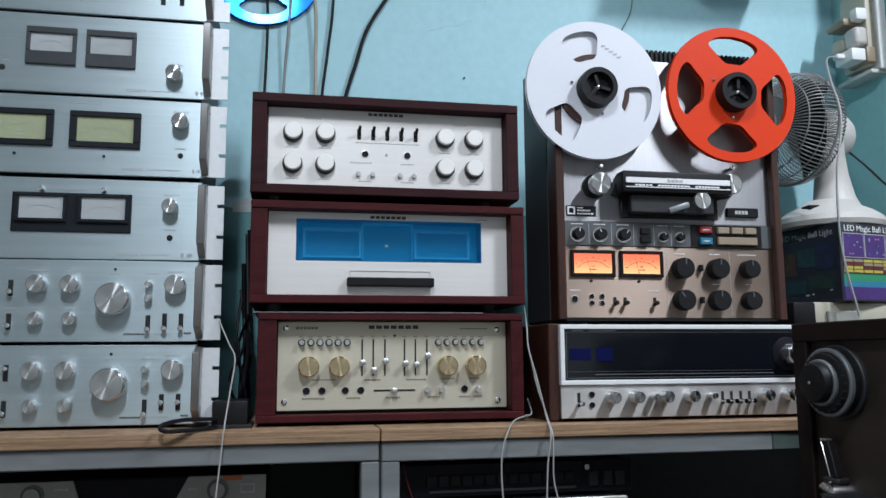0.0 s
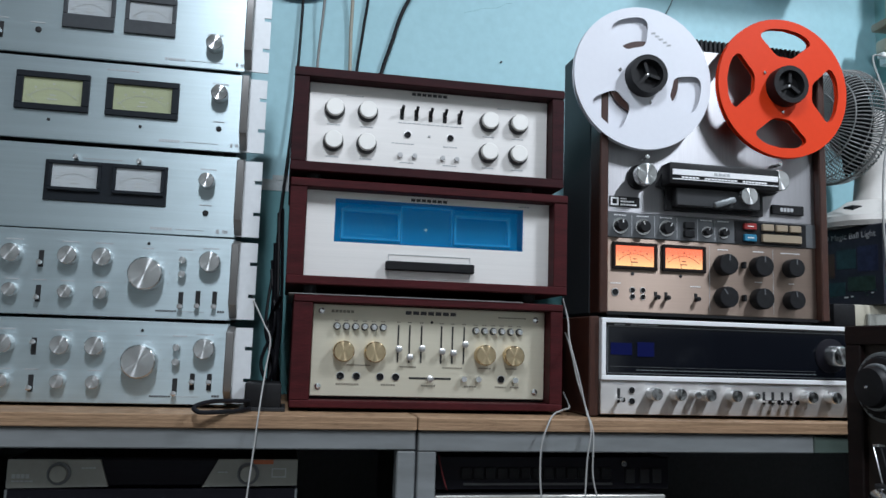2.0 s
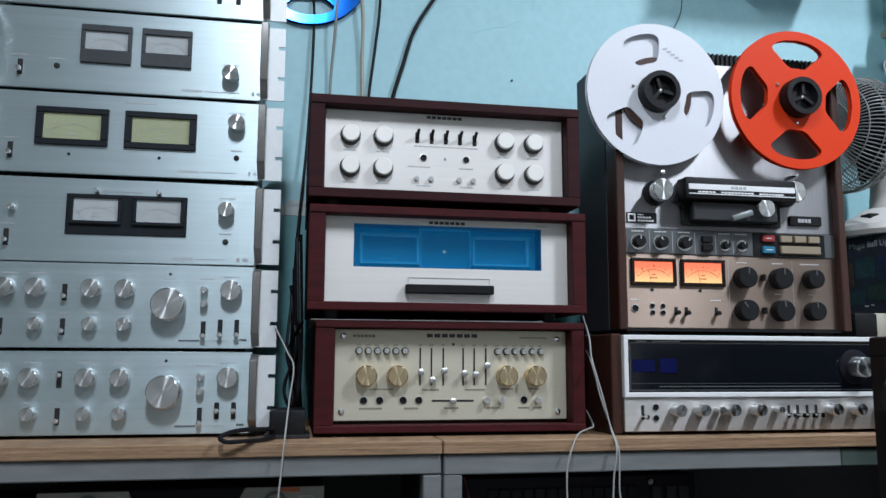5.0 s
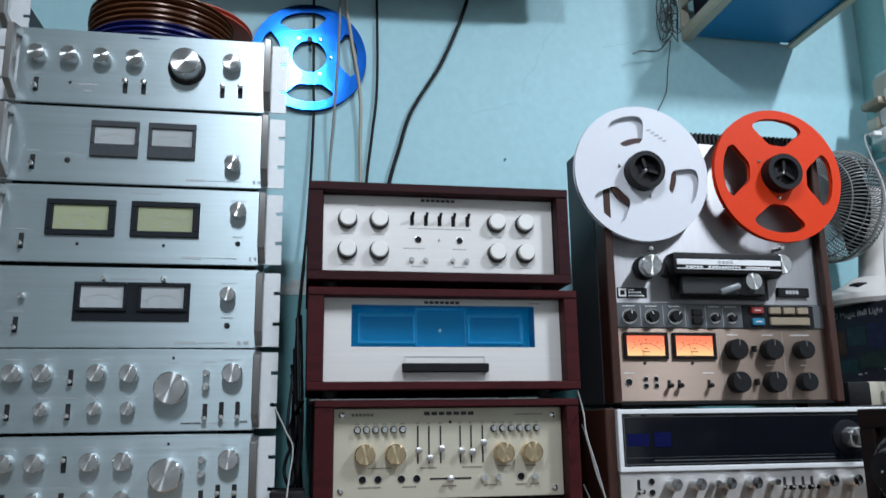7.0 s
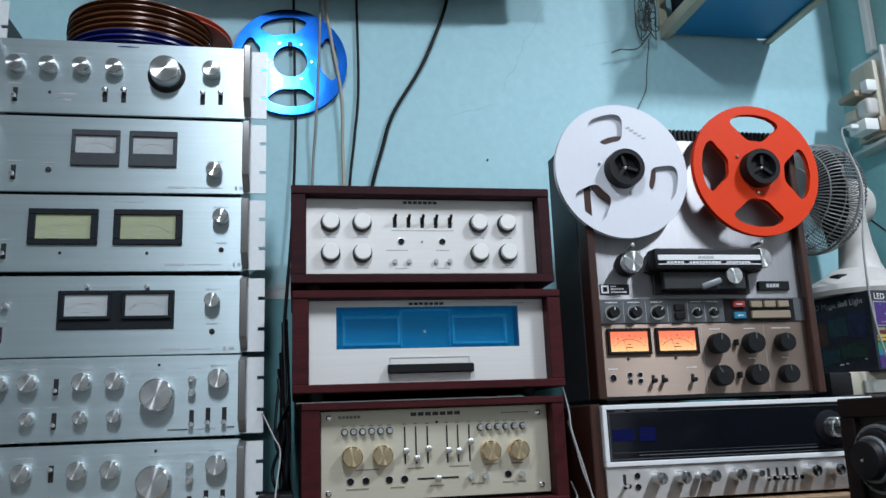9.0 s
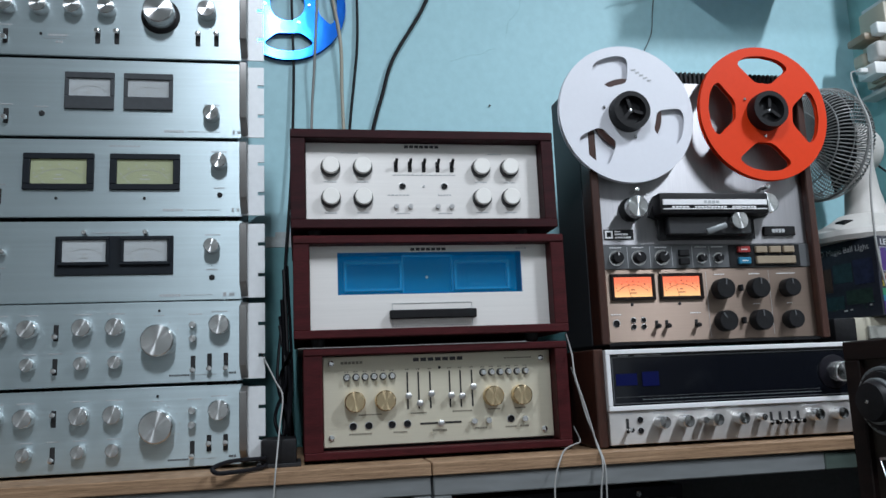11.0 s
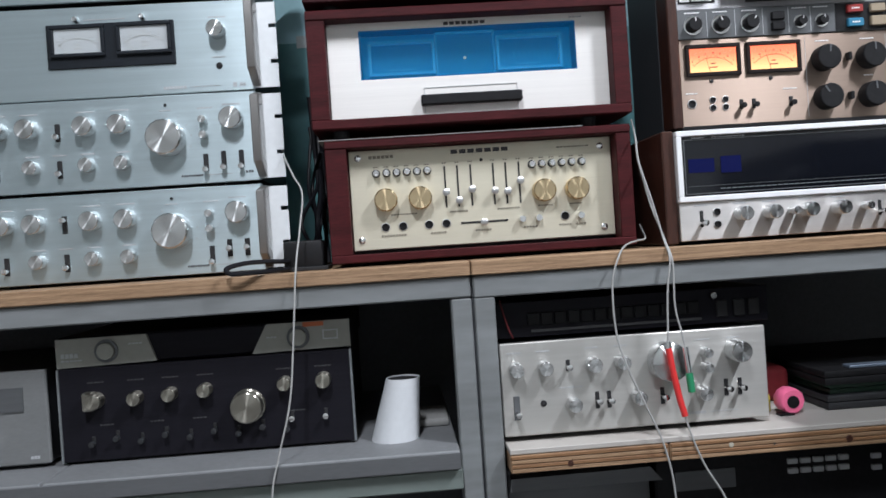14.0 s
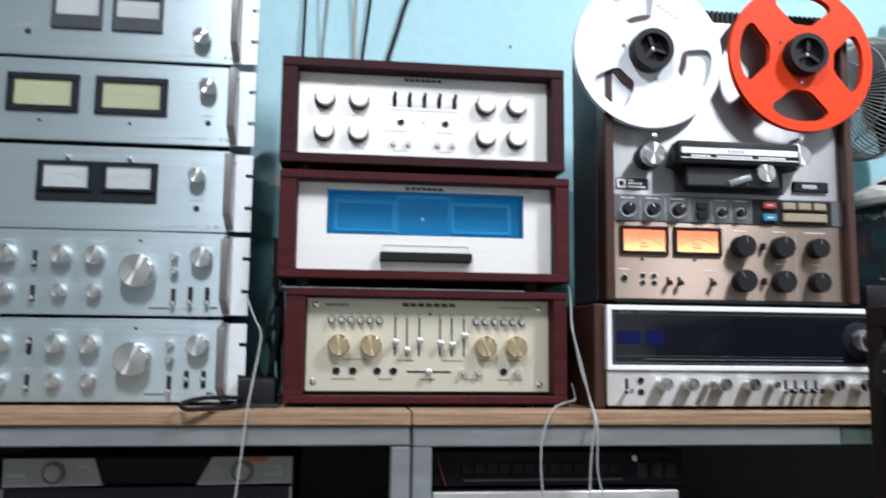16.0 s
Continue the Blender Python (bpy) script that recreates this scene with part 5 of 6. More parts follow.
solid("paint_scuff", bm, "scuff", "pale scuffed patches along the edge of the teal paint", "scuff", "structure")
solid("wall_nail", lathe_bm([(0.0022, 0.004), (0.0022, -0.002), (0, -0.003)], 10, center=(0.396, NY - 0.002, 1.724)), "dark_metal", "small rusty nail in the plaster", "nail")

# ---- sockets on the side wall ----
sk = thing("socket_strip", (1.36, 1.65, 1.74), "old cream socket board with plugs on the side wall", "sockets")
part("back_board", box_bm(1.374, RX - 0.001, 1.6005, 1.715, 1.7445, 1.975, 0.002), "ear", sk, "grey backing board")
part("board_edge", box_bm(1.366, RX - 0.001, 1.590, 1.600, 1.742, 1.985, 0.002), "white_plastic", sk, "pale front edge of the board")
part("lower_lip", box_bm(1.346, RX - 0.001, 1.6005, 1.722, 1.734, 1.744, 0.003, 2), "fan_white", sk)
part("strip_body", box_bm(1.352, 1.3735, 1.612, 1.702, 1.758, 1.955, 0.005, 2), "cream_box", sk)
for z in (1.768, 1.945):
    part("mount_screw", lathe_bm([(0.004, 0.0), (0.004, -0.0015), (0, -0.002)], 12, "X"), "dark_metal", sk, at=(1.374, 1.709, z))
ch = part("charger", box_bm(1.302, 1.340, 1.606, 1.668, 1.765, 1.796, 0.004, 2), "white_plastic", sk, "white phone charger")
part("usb_plug", box_bm(1.280, 1.302, 1.628, 1.648, 1.775, 1.787, 0.002), "white_plastic", ch)
part("charger_adaptor", box_bm(1.3405, 1.3640, 1.603, 1.672, 1.762, 1.800, 0.003, 2), "tan_btn", sk, "tan socket adaptor")
part("plug", box_bm(1.318, 1.3515, 1.608, 1.652, 1.806, 1.852, 0.009, 3), "fan_white", sk, "rounded white plug")
part("plug", box_bm(1.316, 1.3515, 1.656, 1.698, 1.806, 1.840, 0.009, 3), "cream_box", sk, "cream round plug")
bp = part("brown_plug", box_bm(1.306, 1.3515, 1.632, 1.698, 1.862, 1.882, 0.006, 2), "tan_btn", sk, "brown two pin plug")
part("plug_cap", box_bm(1.322, 1.3515, 1.606, 1.631, 1.868, 1.898, 0.004, 2), "white_plastic", bp)
part("conduit", box_bm(RX - 0.019, RX - 0.001, 1.625, 1.650, 1.986, CZ - 0.002, 0.003), "white_plastic", sk, "white cable conduit")
cable("charger_cable", [(1.282, 1.638, 1.781), (1.232, 1.6, 1.762), (1.189, 1.55, 1.722), (1.136, 1.47, 1.648), (1.126, 1.44, 1.594), (1.121, 1.43, 1.554), (1.111, 1.425, 1.509), (1.097, 1.42, 1.459), (1.092, 1.42, 1.412), (1.09, 1.42, 1.353), (1.091, 1.42, 1.307), (1.096, 1.42, 1.261), (1.105, 1.42, 1.215), (1.116, 1.42, 1.172), (1.121, 1.42, 1.147)], 0.0022, "cable_white", "thin white charging cable hanging from the socket")
cable("fan_cord", [(1.235, 1.62, 1.57), (1.270, 1.60, 1.535), (1.305, 1.56, 1.47), (1.325, 1.50, 1.38), (1.33, 1.45, 1.2), (1.33, 1.44, 1.0)], 0.0025, "cable_black", "black fan cord along the side wall")

# ---- carton, fan and what they stand on ----
solid("dark_crate", box_bm(0.998, 1.325, 1.42, 1.70, 0.960, 1.130, 0.004), "dark_metal", "dark steel box on the counter", "box")
cr = thing("cream_power_box", (1.18, 1.56, 1.130), "cream plastic box under the printed carton", "box")
part("body", box_bm(1.053, 1.325, 1.470, 1.70, 1.130, 1.178, 0.004, 2), "cream_box", cr)
part("front_tray", box_bm(1.082, 1.155, 1.460, 1.4695, 1.133, 1.160, 0.002), "paper", cr)
solid("black_adaptor_box", box_bm(1.000, 1.050, 1.455, 1.62, 1.130, 1.177, 0.004, 2), "black", "black plastic box beside the cream one", "box")
C0 = Vector((1.104, 1.440, 1.178))
ROT = Matrix.Translation(C0) @ Matrix.Rotation(radians(11), 4, "Z")
ct = thing("printed_carton", (1.18, 1.54, 1.178), "dark printed cardboard carton for a party light", "box")


def carton_bm(x0, x1, y0, y1, z0, z1, b=0.0):
    q = box_bm(x0, x1, y0, y1, z0, z1, b)
    for v in q.verts:
        v.co = ROT @ v.co
    return q


part("carton_body", carton_bm(0, 0.215, 0, 0.165, 0.0, 0.165, 0.002), "carton", ct)
for i, x in enumerate((0.010, 0.070, 0.130)):
    part("printed_panel", carton_bm(x, x + 0.055, -0.0012, 0, 0.092, 0.140), "violet", ct)
for i in range(4):
    for j in range(7):
        part("printed_cell", carton_bm(0.006 + 0.028 * j, 0.031 + 0.028 * j, -0.0012, 0, 0.060 + 0.0072 * i, 0.0655 + 0.0072 * i), ("yellow", "yellow", "dark_red", "tan_btn")[(i + j // 2) % 4], ct)
pr = random.Random(8)
for x in (0.010, 0.070, 0.130):
    part("panel_frame", carton_bm(x - 0.0015, x + 0.0565, -0.0008, 0, 0.0905, 0.1415), "print", ct, "thin pale frame round a printed picture")
    for k in range(9):
        a, c = x + pr.uniform(0.004, 0.049), pr.uniform(0.096, 0.135)
        part("printed_spark", carton_bm(a, a + 0.003, -0.0018, -0.001, c, c + 0.0025), pr.choice(("print", "blue_btn", "pink", "print")), ct)
part("printed_band", carton_bm(0.004, 0.211, -0.0010, 0, 0.004, 0.030), "violet", ct)
part("printed_band", carton_bm(0.004, 0.211, -0.0010, 0, 0.030, 0.042), "blue_btn", ct)
part("printed_band", carton_bm(0.004, 0.211, -0.0010, 0, 0.042, 0.056), "green", ct)
for y0, y1, z0, z1, m in ((0.012, 0.060, 0.070, 0.122, "dim_blue"), (0.064, 0.112, 0.078, 0.118, "dim_teal"), (0.118, 0.156, 0.060, 0.112, "dim_rust"), (0.020, 0.085, 0.030, 0.060, "dim_green"), (0.092, 0.150, 0.022, 0.050, "dim_teal")):
    part("side_print", carton_bm(-0.0010, 0, y0, y1, z0, z1), m, ct)
for k in range(14):
    a, c = pr.uniform(0.012, 0.150), pr.uniform(0.014, 0.030)
    part("side_print", carton_bm(-0.0016, -0.0009, a, a + pr.uniform(0.003, 0.010), c, c + 0.003), pr.choice(("dim_green", "print", "dim_teal")), ct)
for side in (0, 1):
    cu = bpy.data.curves.new("carton_title", "FONT")
    cu.body, cu.size, cu.extrude = "LED Magic Ball Light", 0.0175, 0.0002
    cu.align_x = "LEFT"
    tmp = bpy.data.objects.new("tmp_title", cu)
    scene.collection.objects.link(tmp)
    me = bpy.data.meshes.new_from_object(tmp.evaluated_get(bpy.context.evaluated_depsgraph_get()))
    bpy.data.objects.remove(tmp)
    base = ROT @ (pose(0.012, -0.0014, 0.146, 90, 0, 0) if side == 0 else pose(-0.0014, 0.160, 0.140, 90, 0, -90))
    me.transform(Matrix.Translation(-ct.location) @ base)
    me.materials.append(M["print_white" if side == 0 else "print"])
    tt = new("carton_title", me)
    tt.parent = ct
    tt["label"] = "white printed words on the carton"

fan = thing("table_fan", (1.185, 1.545, 1.343), "grey and off-white table fan standing on the carton", "fan")
foot_bm = lathe_bm([(0, 0), (0.103, 0.0), (0.107, 0.010), (0.104, 0.022), (0.086, 0.036), (0.060, 0.050), (0.045, 0.062), (0, 0.064)], 48, "Z")
for v in foot_bm.verts:
    v.co.x *= 1.08
part("base", foot_bm, "fan_white", fan, at=(1.166, 1.550, 1.343))
part("speed_buttons", box_bm(1.085, 1.110, 1.500, 1.53, 1.374, 1.388, 0.002), "black", fan)
stem = lathe_bm([(0.056, 0.0), (0.044, 0.03), (0.036, 0.08), (0.034, 0.13), (0.036, 0.16), (0, 0.17)], 28, "Z")
for v in stem.verts:
    v.co.x += 0.012 * (1 - v.co.z / 0.17)
part("neck", stem, "fan_white", fan, at=(1.205, 1.592, 1.395))
HUB = Vector((1.125, 1.60, 1.582))
AX = Vector((-0.97, -0.22, 0.05)).normalized()
TURN_F = AX.to_track_quat("-Y", "Z").to_matrix().to_4x4()
FM = Matrix.Translation(HUB) @ TURN_F


def turned(bm):
    for v in bm.verts:
        v.co = FM @ v.co
    return bm


part("motor_housing", turned(lathe_bm([(0.056, 0.045), (0.064, 0.060), (0.063, 0.115), (0.052, 0.142), (0.030, 0.155), (0, 0.158)], 32)), "fan_white", fan)
cage_r = 0.128
for k in range(84):
    t = 2 * math.pi * k / 84
    s, c = math.sin(t), math.cos(t)
    front = [(r * s, y, r * c) for r, y in ((0.026, -0.074), (0.065, -0.072), (0.104, -0.060), (0.122, -0.034), (cage_r, 0.0))]
    back = [(r * s, y, r * c) for r, y in ((cage_r, 0.0), (0.123, 0.026), (0.098, 0.044), (0.055, 0.050))]
    part("cage_wire", turned(tube_bm(front, 0.0015, 5, 3)), "fan_grey", fan)
    part("cage_wire", turned(tube_bm(back, 0.0015, 5, 3)), "fan_grey", fan)
for r, y, q in ((cage_r, 0.0, 0.0035), (0.104, -0.0605, 0.0016), (0.065, -0.0725, 0.0013), (0.122, -0.034, 0.0013), (0.112, 0.036, 0.0013)):
    pts = [(r * math.sin(2 * math.pi * i / 24), y, r * math.cos(2 * math.pi * i / 24)) for i in range(25)]
    part("cage_ring", turned(tube_bm(pts, q, 6, 3)), "fan_grey", fan)
part("cage_badge", turned(lathe_bm([(0.028, -0.070), (0.028, -0.077), (0.024, -0.079), (0, -0.079)], 30)), "fan_grey", fan)
for k in range(3):
    b = bmesh.new()
    rows = []
    for i in range(6):
        r = 0.02 + 0.098 * i / 5
        w = 1.0 - 0.02 * i
        rows.append([b.verts.new((r * math.sin(2.094 * k + u), -0.012 + 0.014 * (u / 0.5), r * math.cos(2.094 * k + u))) for u in (-w, -w / 2, 0, w / 2, w)])
    for A, B in zip(rows, rows[1:]):
        for j in range(4):
            b.faces.new((A[j], A[j + 1], B[j + 1], B[j]))
    bmesh.ops.solidify(b, geom=b.faces[:], thickness=0.0015)
    part("blade", turned(b), "dark_metal", fan)

# ---- brown console at the side, facing along the counter ----
kd = thing("brown_console", (0.98, 0.86, 0.0), "tall brown console with a ringed black dial and chrome lever", "console")
KX, KF, KN = 0.775, 1.119, 0.58
part("top_board", box_bm(KX, 1.23, KN, KF, 1.090, 1.1185, 0.002), "dark_wood", kd)
part("side_board", box_bm(KX, 1.23, KF - 0.030, KF, 0.0, 1.090, 0.002), "dark_wood", kd)
part("side_board", box_bm(KX, 1.23, KN, KN + 0.030, 0.0, 1.090, 0.002), "dark_wood", kd)
part("face_panel", box_bm(KX + 0.010, KX + 0.03, KN + 0.030, KF - 0.030, 0.02, 1.090), "cab_brown", kd, "brown painted metal front")
part("carcass", box_bm(KX + 0.03, 1.22, KN + 0.030, KF - 0.030, 0.0, 1.089), "dark_wood", kd)
KC = (KX + 0.010, 1.034, 1.031)
dl = part("dial_base", lathe_bm([(0.0535, 0.0), (0.0535, -0.006), (0.0515, -0.008), (0, -0.008)], 56, "X"), "dark_metal", kd, "dark flange of the dial", at=KC)
part("dial_ring", lathe_bm([(0.0490, -0.0190), (0.0490, -0.0240), (0.0475, -0.0255), (0.0442, -0.0255), (0.0438, -0.0190)], 56, "X"), "rings", dl, "pale grey outer ring", at=KC)
part("dial_drum", lathe_bm([(0.0484, -0.007), (0.0484, -0.0188), (0.0436, -0.0188), (0.0436, -0.026), (0.0420, -0.027), (0.0410, -0.031), (0.0370, -0.033), (0, -0.033)], 56, "X"), "black", dl, at=KC)
part("dial_ring", lathe_bm([(0.0330, -0.0325), (0.0330, -0.0370), (0.0315, -0.0385), (0.0290, -0.0385), (0.0288, -0.0325)], 48, "X"), "rings", dl, "thin grey inner ring", at=KC)
part("dial_cap", lathe_bm([(0.0286, -0.0325), (0.0286, -0.045), (0.0260, -0.0500), (0.010, -0.0525), (0, -0.0525)], 48, "X"), "black", dl, at=KC)
part("cap_screw", lathe_bm([(0.0026, -0.0515), (0.0026, -0.0545), (0, -0.0555)], 12, "X"), "chrome", dl, at=KC)
for k in range(24):
    t = 2 * math.pi * k / 24
    part("grip_rib", shared("grip_rib", lambda: box_bm(-0.0325, -0.0265, -0.0008, 0.0008, -0.0012, 0.0012), "dark_metal"), "dark_metal", dl, at=(KC[0], KC[1] + 0.0413 * math.cos(t), KC[2] + 0.0413 * math.sin(t)))


def paddle_bm(y0, y1, z0, z1, lean, x0, x1):
    """An upright blade leaning along y."""
    q = box_bm(x0, x1, y0, y1, z0, z1, 0.0012)
    for v in q.verts:
        v.co.y += lean * (v.co.z - z0) / (z1 - z0)
    return q


lv = part("lever_blade", paddle_bm(1.032, 1.0455, 0.897, 0.947, 0.014, 0.766, 0.778), "black", kd, "flat black lever blade")
part("blade_edge", paddle_bm(1.0458, 1.0475, 0.897, 0.947, 0.014, 0.766, 0.773), "side", lv, "bright metal edge of the lever")
part("blade_cap", box_bm(0.765, 0.778, 1.050, 1.0615, 0.9472, 0.9500, 0.001), "side", lv)
part("lever_pivot", box_bm(0.764, 0.7848, 1.028, 1.060, 0.889, 0.8965, 0.002), "dark_metal", kd)
part("lever_knob", lathe_bm([(0.0200, 0.0), (0.0200, -0.026), (0.0185, -0.031), (0.0120, -0.034), (0, -0.034)], 30, "X"), "chrome", kd, "chrome knob below the lever", at=(KX + 0.010, 1.042, 0.872))
kd.location = (0.9944, 0.8877, 0.0)
kd.rotation_euler = (0, 0, radians(5))
db = thing("dark_floor_unit", (0.745, 0.86, 0.0), "slim dark unit with small paper labels", "equipment")
part("body", box_bm(0.720, 0.7735, 0.70, 1.013, 0.0, 0.877, 0.003), "black", db)
part("top_edge", box_bm(0.719, 0.7740, 0.699, 1.014, 0.8775, 0.882, 0.001), "dark_metal", db)
for y in (0.962, 0.895):
    part("paper_label", box_bm(0.7188, 0.720, y, y + 0.034, 0.853, 0.862), "paper", db)

# ---- lower bay, by the grey shelf ----
SH = 0.708
gb = thing("grey_tuner", (-0.60, 1.50, SH), "light grey unit with a small display on the lower shelf", "tuner")
part("body", box_bm(-0.80, -0.462, 1.345, 1.66, SH + 0.006, 0.846, 0.003, 2), "dark_metal", gb)
part("faceplate", box_bm(-0.80, -0.460, 1.338, 1.346, SH + 0.006, 0.847, 0.002), "tuner_grey", gb)
part("display", box_bm(-0.60, -0.492, 1.336, 1.339, 0.790, 0.824), "grey_strip", gb)
knob(gb, -0.545, 1.338, 0.745, 0.014, 0.018, "spun")
bars(gb, [(-0.487, -0.474, 0.724, 0.004, 3)], 1.3375, "print")
for x in (-0.78, -0.50):
    part("foot", box_bm(x, x + 0.02, 1.36, 1.39, SH, SH + 0.006), "black", gb)

ba = thing("black_amplifier", (-0.238, 1.5, SH), "black faced amplifier with pale knobs on the lower shelf", "amplifier")
part("body", box_bm(-0.440, -0.036, 1.350, 1.66, SH + 0.006, 0.842, 0.002), "black", ba)
part("faceplate", box_bm(-0.444, -0.032, 1.340, 1.350, SH + 0.004, 0.844, 0.0015), "black_panel", ba)
for x in (-0.4455, -0.0335):
    part("edge_trim", box_bm(x, x + 0.003, 1.338, 1.352, SH + 0.004, 0.844), "rings", ba)
for x, z, r in ((-0.392, 0.798, 0.0115), (-0.336, 0.798, 0.0098), (-0.288, 0.800, 0.0098), (-0.239, 0.802, 0.0098), (-0.127, 0.803, 0.0098), (-0.072, 0.804, 0.0110)):
    knob(ba, x, 1.340, z, r, 0.020, "spun_pale", name="pale_knob")
part("knob_block", box_bm(-0.407, -0.392, 1.322, 1.340, 0.785, 0.811, 0.002), "spun_pale", ba)
knob(ba, -0.181, 1.340, 0.774, 0.0225, 0.022, "spun_pale", name="volume_knob", flute=0.02, skirt=0.08)
for i in range(9):
    x = -0.40 + 0.034 * i
    switch(ba, x, 1.340, 0.740 + 0.006 * (i % 2), 0.005, 0.014, 0.3, "dark_metal", "hole")
for x in (-0.12, -0.072):
    switch(ba, x, 1.340, 0.755, 0.005, 0.014, 0.3, "chrome", "hole")
bars(ba, [(x - 0.012, x + 0.012, 0.823, 0.0018, 5) for x in (-0.392, -0.336, -0.288, -0.239, -0.127, -0.072)] + [(x - 0.01, x + 0.01, 0.762, 0.0018, 4) for x in (-0.38, -0.31, -0.25, -0.11)], 1.3394, "dim_print")
for x in (-0.42, -0.07):
    part("foot", box_bm(x, x + 0.025, 1.37, 1.40, SH, SH + 0.006), "black", ba)
dk2 = thing("dark_tape_unit", (-0.238, 1.5, 0.844), "dark unit with two cream control panels lying on the amplifier", "tape unit")
part("body", box_bm(-0.446, -0.030, 1.352, 1.62, 0.846, 0.888, 0.003), "black_panel", dk2)
pa = part("control_panel", prism_bm([(-0.447, 0.845), (-0.307, 0.847), (-0.320, 0.886), (-0.447, 0.886)], 1.346, 1.352), "paper", dk2, "cream slanted control panel")
pb = part("control_panel", prism_bm([(-0.172, 0.846), (-0.031, 0.848), (-0.031, 0.887), (-0.150, 0.887)], 1.346, 1.352), "paper", dk2, "cream slanted control panel")
for x in (-0.376, -0.105):
    part("dial_ring", lathe_bm([(0.0165, 0.0005), (0.0165, -0.003), (0.0135, -0.0035), (0.0135, -0.0005), (0, -0.0005)], 28), "grey_strip", dk2, at=(x, 1.346, 0.866))
    knob(dk2, x, 1.346, 0.866, 0.0120, 0.008, "paper", name="pale_dial")
part("button_frame", frame_bm(-0.070, -0.048, 0.860, 0.874, 0.0018, 1.345, 1.3465), "print", dk2)
part("price_sticker", box_bm(-0.098, -0.068, 1.3452, 1.3462, 0.880, 0.8865), "orange_print", dk2, "small orange sticker")
bars(dk2, [(-0.44, -0.415, 0.862, 0.006, 4), (-0.44, -0.41, 0.855, 0.002, 5), (-0.345, -0.325, 0.874, 0.002, 4), (-0.15, -0.135, 0.868, 0.002, 3)], 1.3452, "print")

cn = thing("paper_cone", (0.030, 1.37, SH), "rolled cone of white paper on the lower shelf", "paper cone")
cone = lathe_bm([(0.0350, 0.0), (0.0245, 0.088), (0.0236, 0.088), (0.0335, 0.0)], 30, "Z")
# Black disc just under the rim stands for the shade inside the cone.
shade_disc = lathe_bm([(0.0240, 0.0855), (0, 0.0855)], 24, "Z")
for q in (cone, shade_disc):
    for v in q.verts:
        v.co.x += 0.0165 * v.co.z / 0.088
part("cone_shell", cone, "white_paper", cn, at=(0.0250, 1.350, SH))
part("cone_shade_disc", shade_disc, "hole", cn, at=(0.0250, 1.350, SH))
solid("plastic_wrap", box_bm(0.060, 0.108, 1.40, 1.50, SH, SH + 0.013, 0.005, 2), "cable_grey", "crumpled clear plastic wrap on the shelf", "wrap")

# ---- lower bay, on the plank shelf ----
for x in (0.405, 0.560, 0.738):
    part("nail_head", lathe_bm([(0.0016, 0.001), (0.0016, -0.0006), (0, -0.0009)], 12), "dark_metal", shelf_r, at=(x - 0.012, 1.260, 0.680))
for x, z, r in ((0.262, 0.676, 0.005), (0.487, 0.683, 0.004), (0.655, 0.678, 0.006)):
    part("knot", lathe_bm([(r, 0.001), (r * 0.8, -0.0006), (0, -0.0008)], 12), "cable_beige" if r < 0.0045 else "walnut", shelf_r, "dark knot in the pine", at=(x, 1.260, z))
SR = 0.700
la = thing("silver_amplifier", (0.37, 1.46, SR), "silver integrated amplifier with chrome knobs on the plank shelf", "amplifier")
LY = 1.300
part("body", box_bm(0.184, 0.556, LY + 0.008, 1.66, SR + 0.008, 0.836, 0.002), "dark_metal", la)
part("faceplate", box_bm(0.179, 0.5625, LY, LY + 0.008, SR + 0.008, 0.8395, 0.0015), "warm_silver", la)
for x, z, r in ((0.200, 0.803, 0.010), (0.241, 0.803, 0.010), (0.310, 0.803, 0.0105), (0.351, 0.803, 0.010), (0.279, 0.749, 0.0098), (0.371, 0.752, 0.0098), (0.465, 0.751, 0.0098)):
    knob(la, x, LY, z, r, 0.022, "spun", name="tone_knob", turn=40)
knob(la, 0.416, LY, 0.800, 0.0275, 0.026, "spun", name="volume_knob")
knob(la, 0.516, LY, 0.808, 0.0150, 0.030, "spun", name="input_knob")
for z in (0.808, 0.787):
    knob(la, 0.472, LY, z, 0.0068, 0.020, "spun", name="small_knob")
switch(la, 0.275, LY, 0.803, 0.006, 0.016, 0.4, rise=0.016)
for x, z in ((0.314, 0.751), (0.331, 0.751), (0.408, 0.750), (0.501, 0.755), (0.521, 0.755)):
    switch(la, x, LY, z, 0.006, 0.024, 0.5, rise=0.018)
switch(la, 0.199, LY, 0.748, 0.009, 0.034, 0.3, rise=0.02, slot="grey_strip")
dot(la, 0.237, LY, 0.752, 0.0045)
bars(la, [(x - 0.01, x + 0.01, 0.8255, 0.0016, 4) for x in (0.2, 0.241, 0.31, 0.351, 0.472, 0.516)] + [(0.44, 0.47, 0.722, 0.004, 7), (0.475, 0.53, 0.722, 0.0008, 1), (0.26, 0.295, 0.772, 0.0016, 6)], LY - 0.0006, "print")
for x in (0.20, 0.52):
    part("foot", box_bm(x, x + 0.02, 1.33, 1.36, SR, SR + 0.008), "black", la)
eq = thing("dark_equaliser", (0.37, 1.47, 0.8395), "dark slim unit with a row of keys on the silver amplifier", "equaliser")
part("body", box_bm(0.182, 0.585, 1.345, 1.62, 0.842, 0.893, 0.002), "black", eq)
part("faceplate", box_bm(0.180, 0.587, 1.338, 1.345, 0.842, 0.894, 0.001), "black_panel", eq)
for x in (0.19, 0.55):
    part("foot", box_bm(x, x + 0.02, 1.36, 1.38, 0.8385, 0.843), "black", eq)
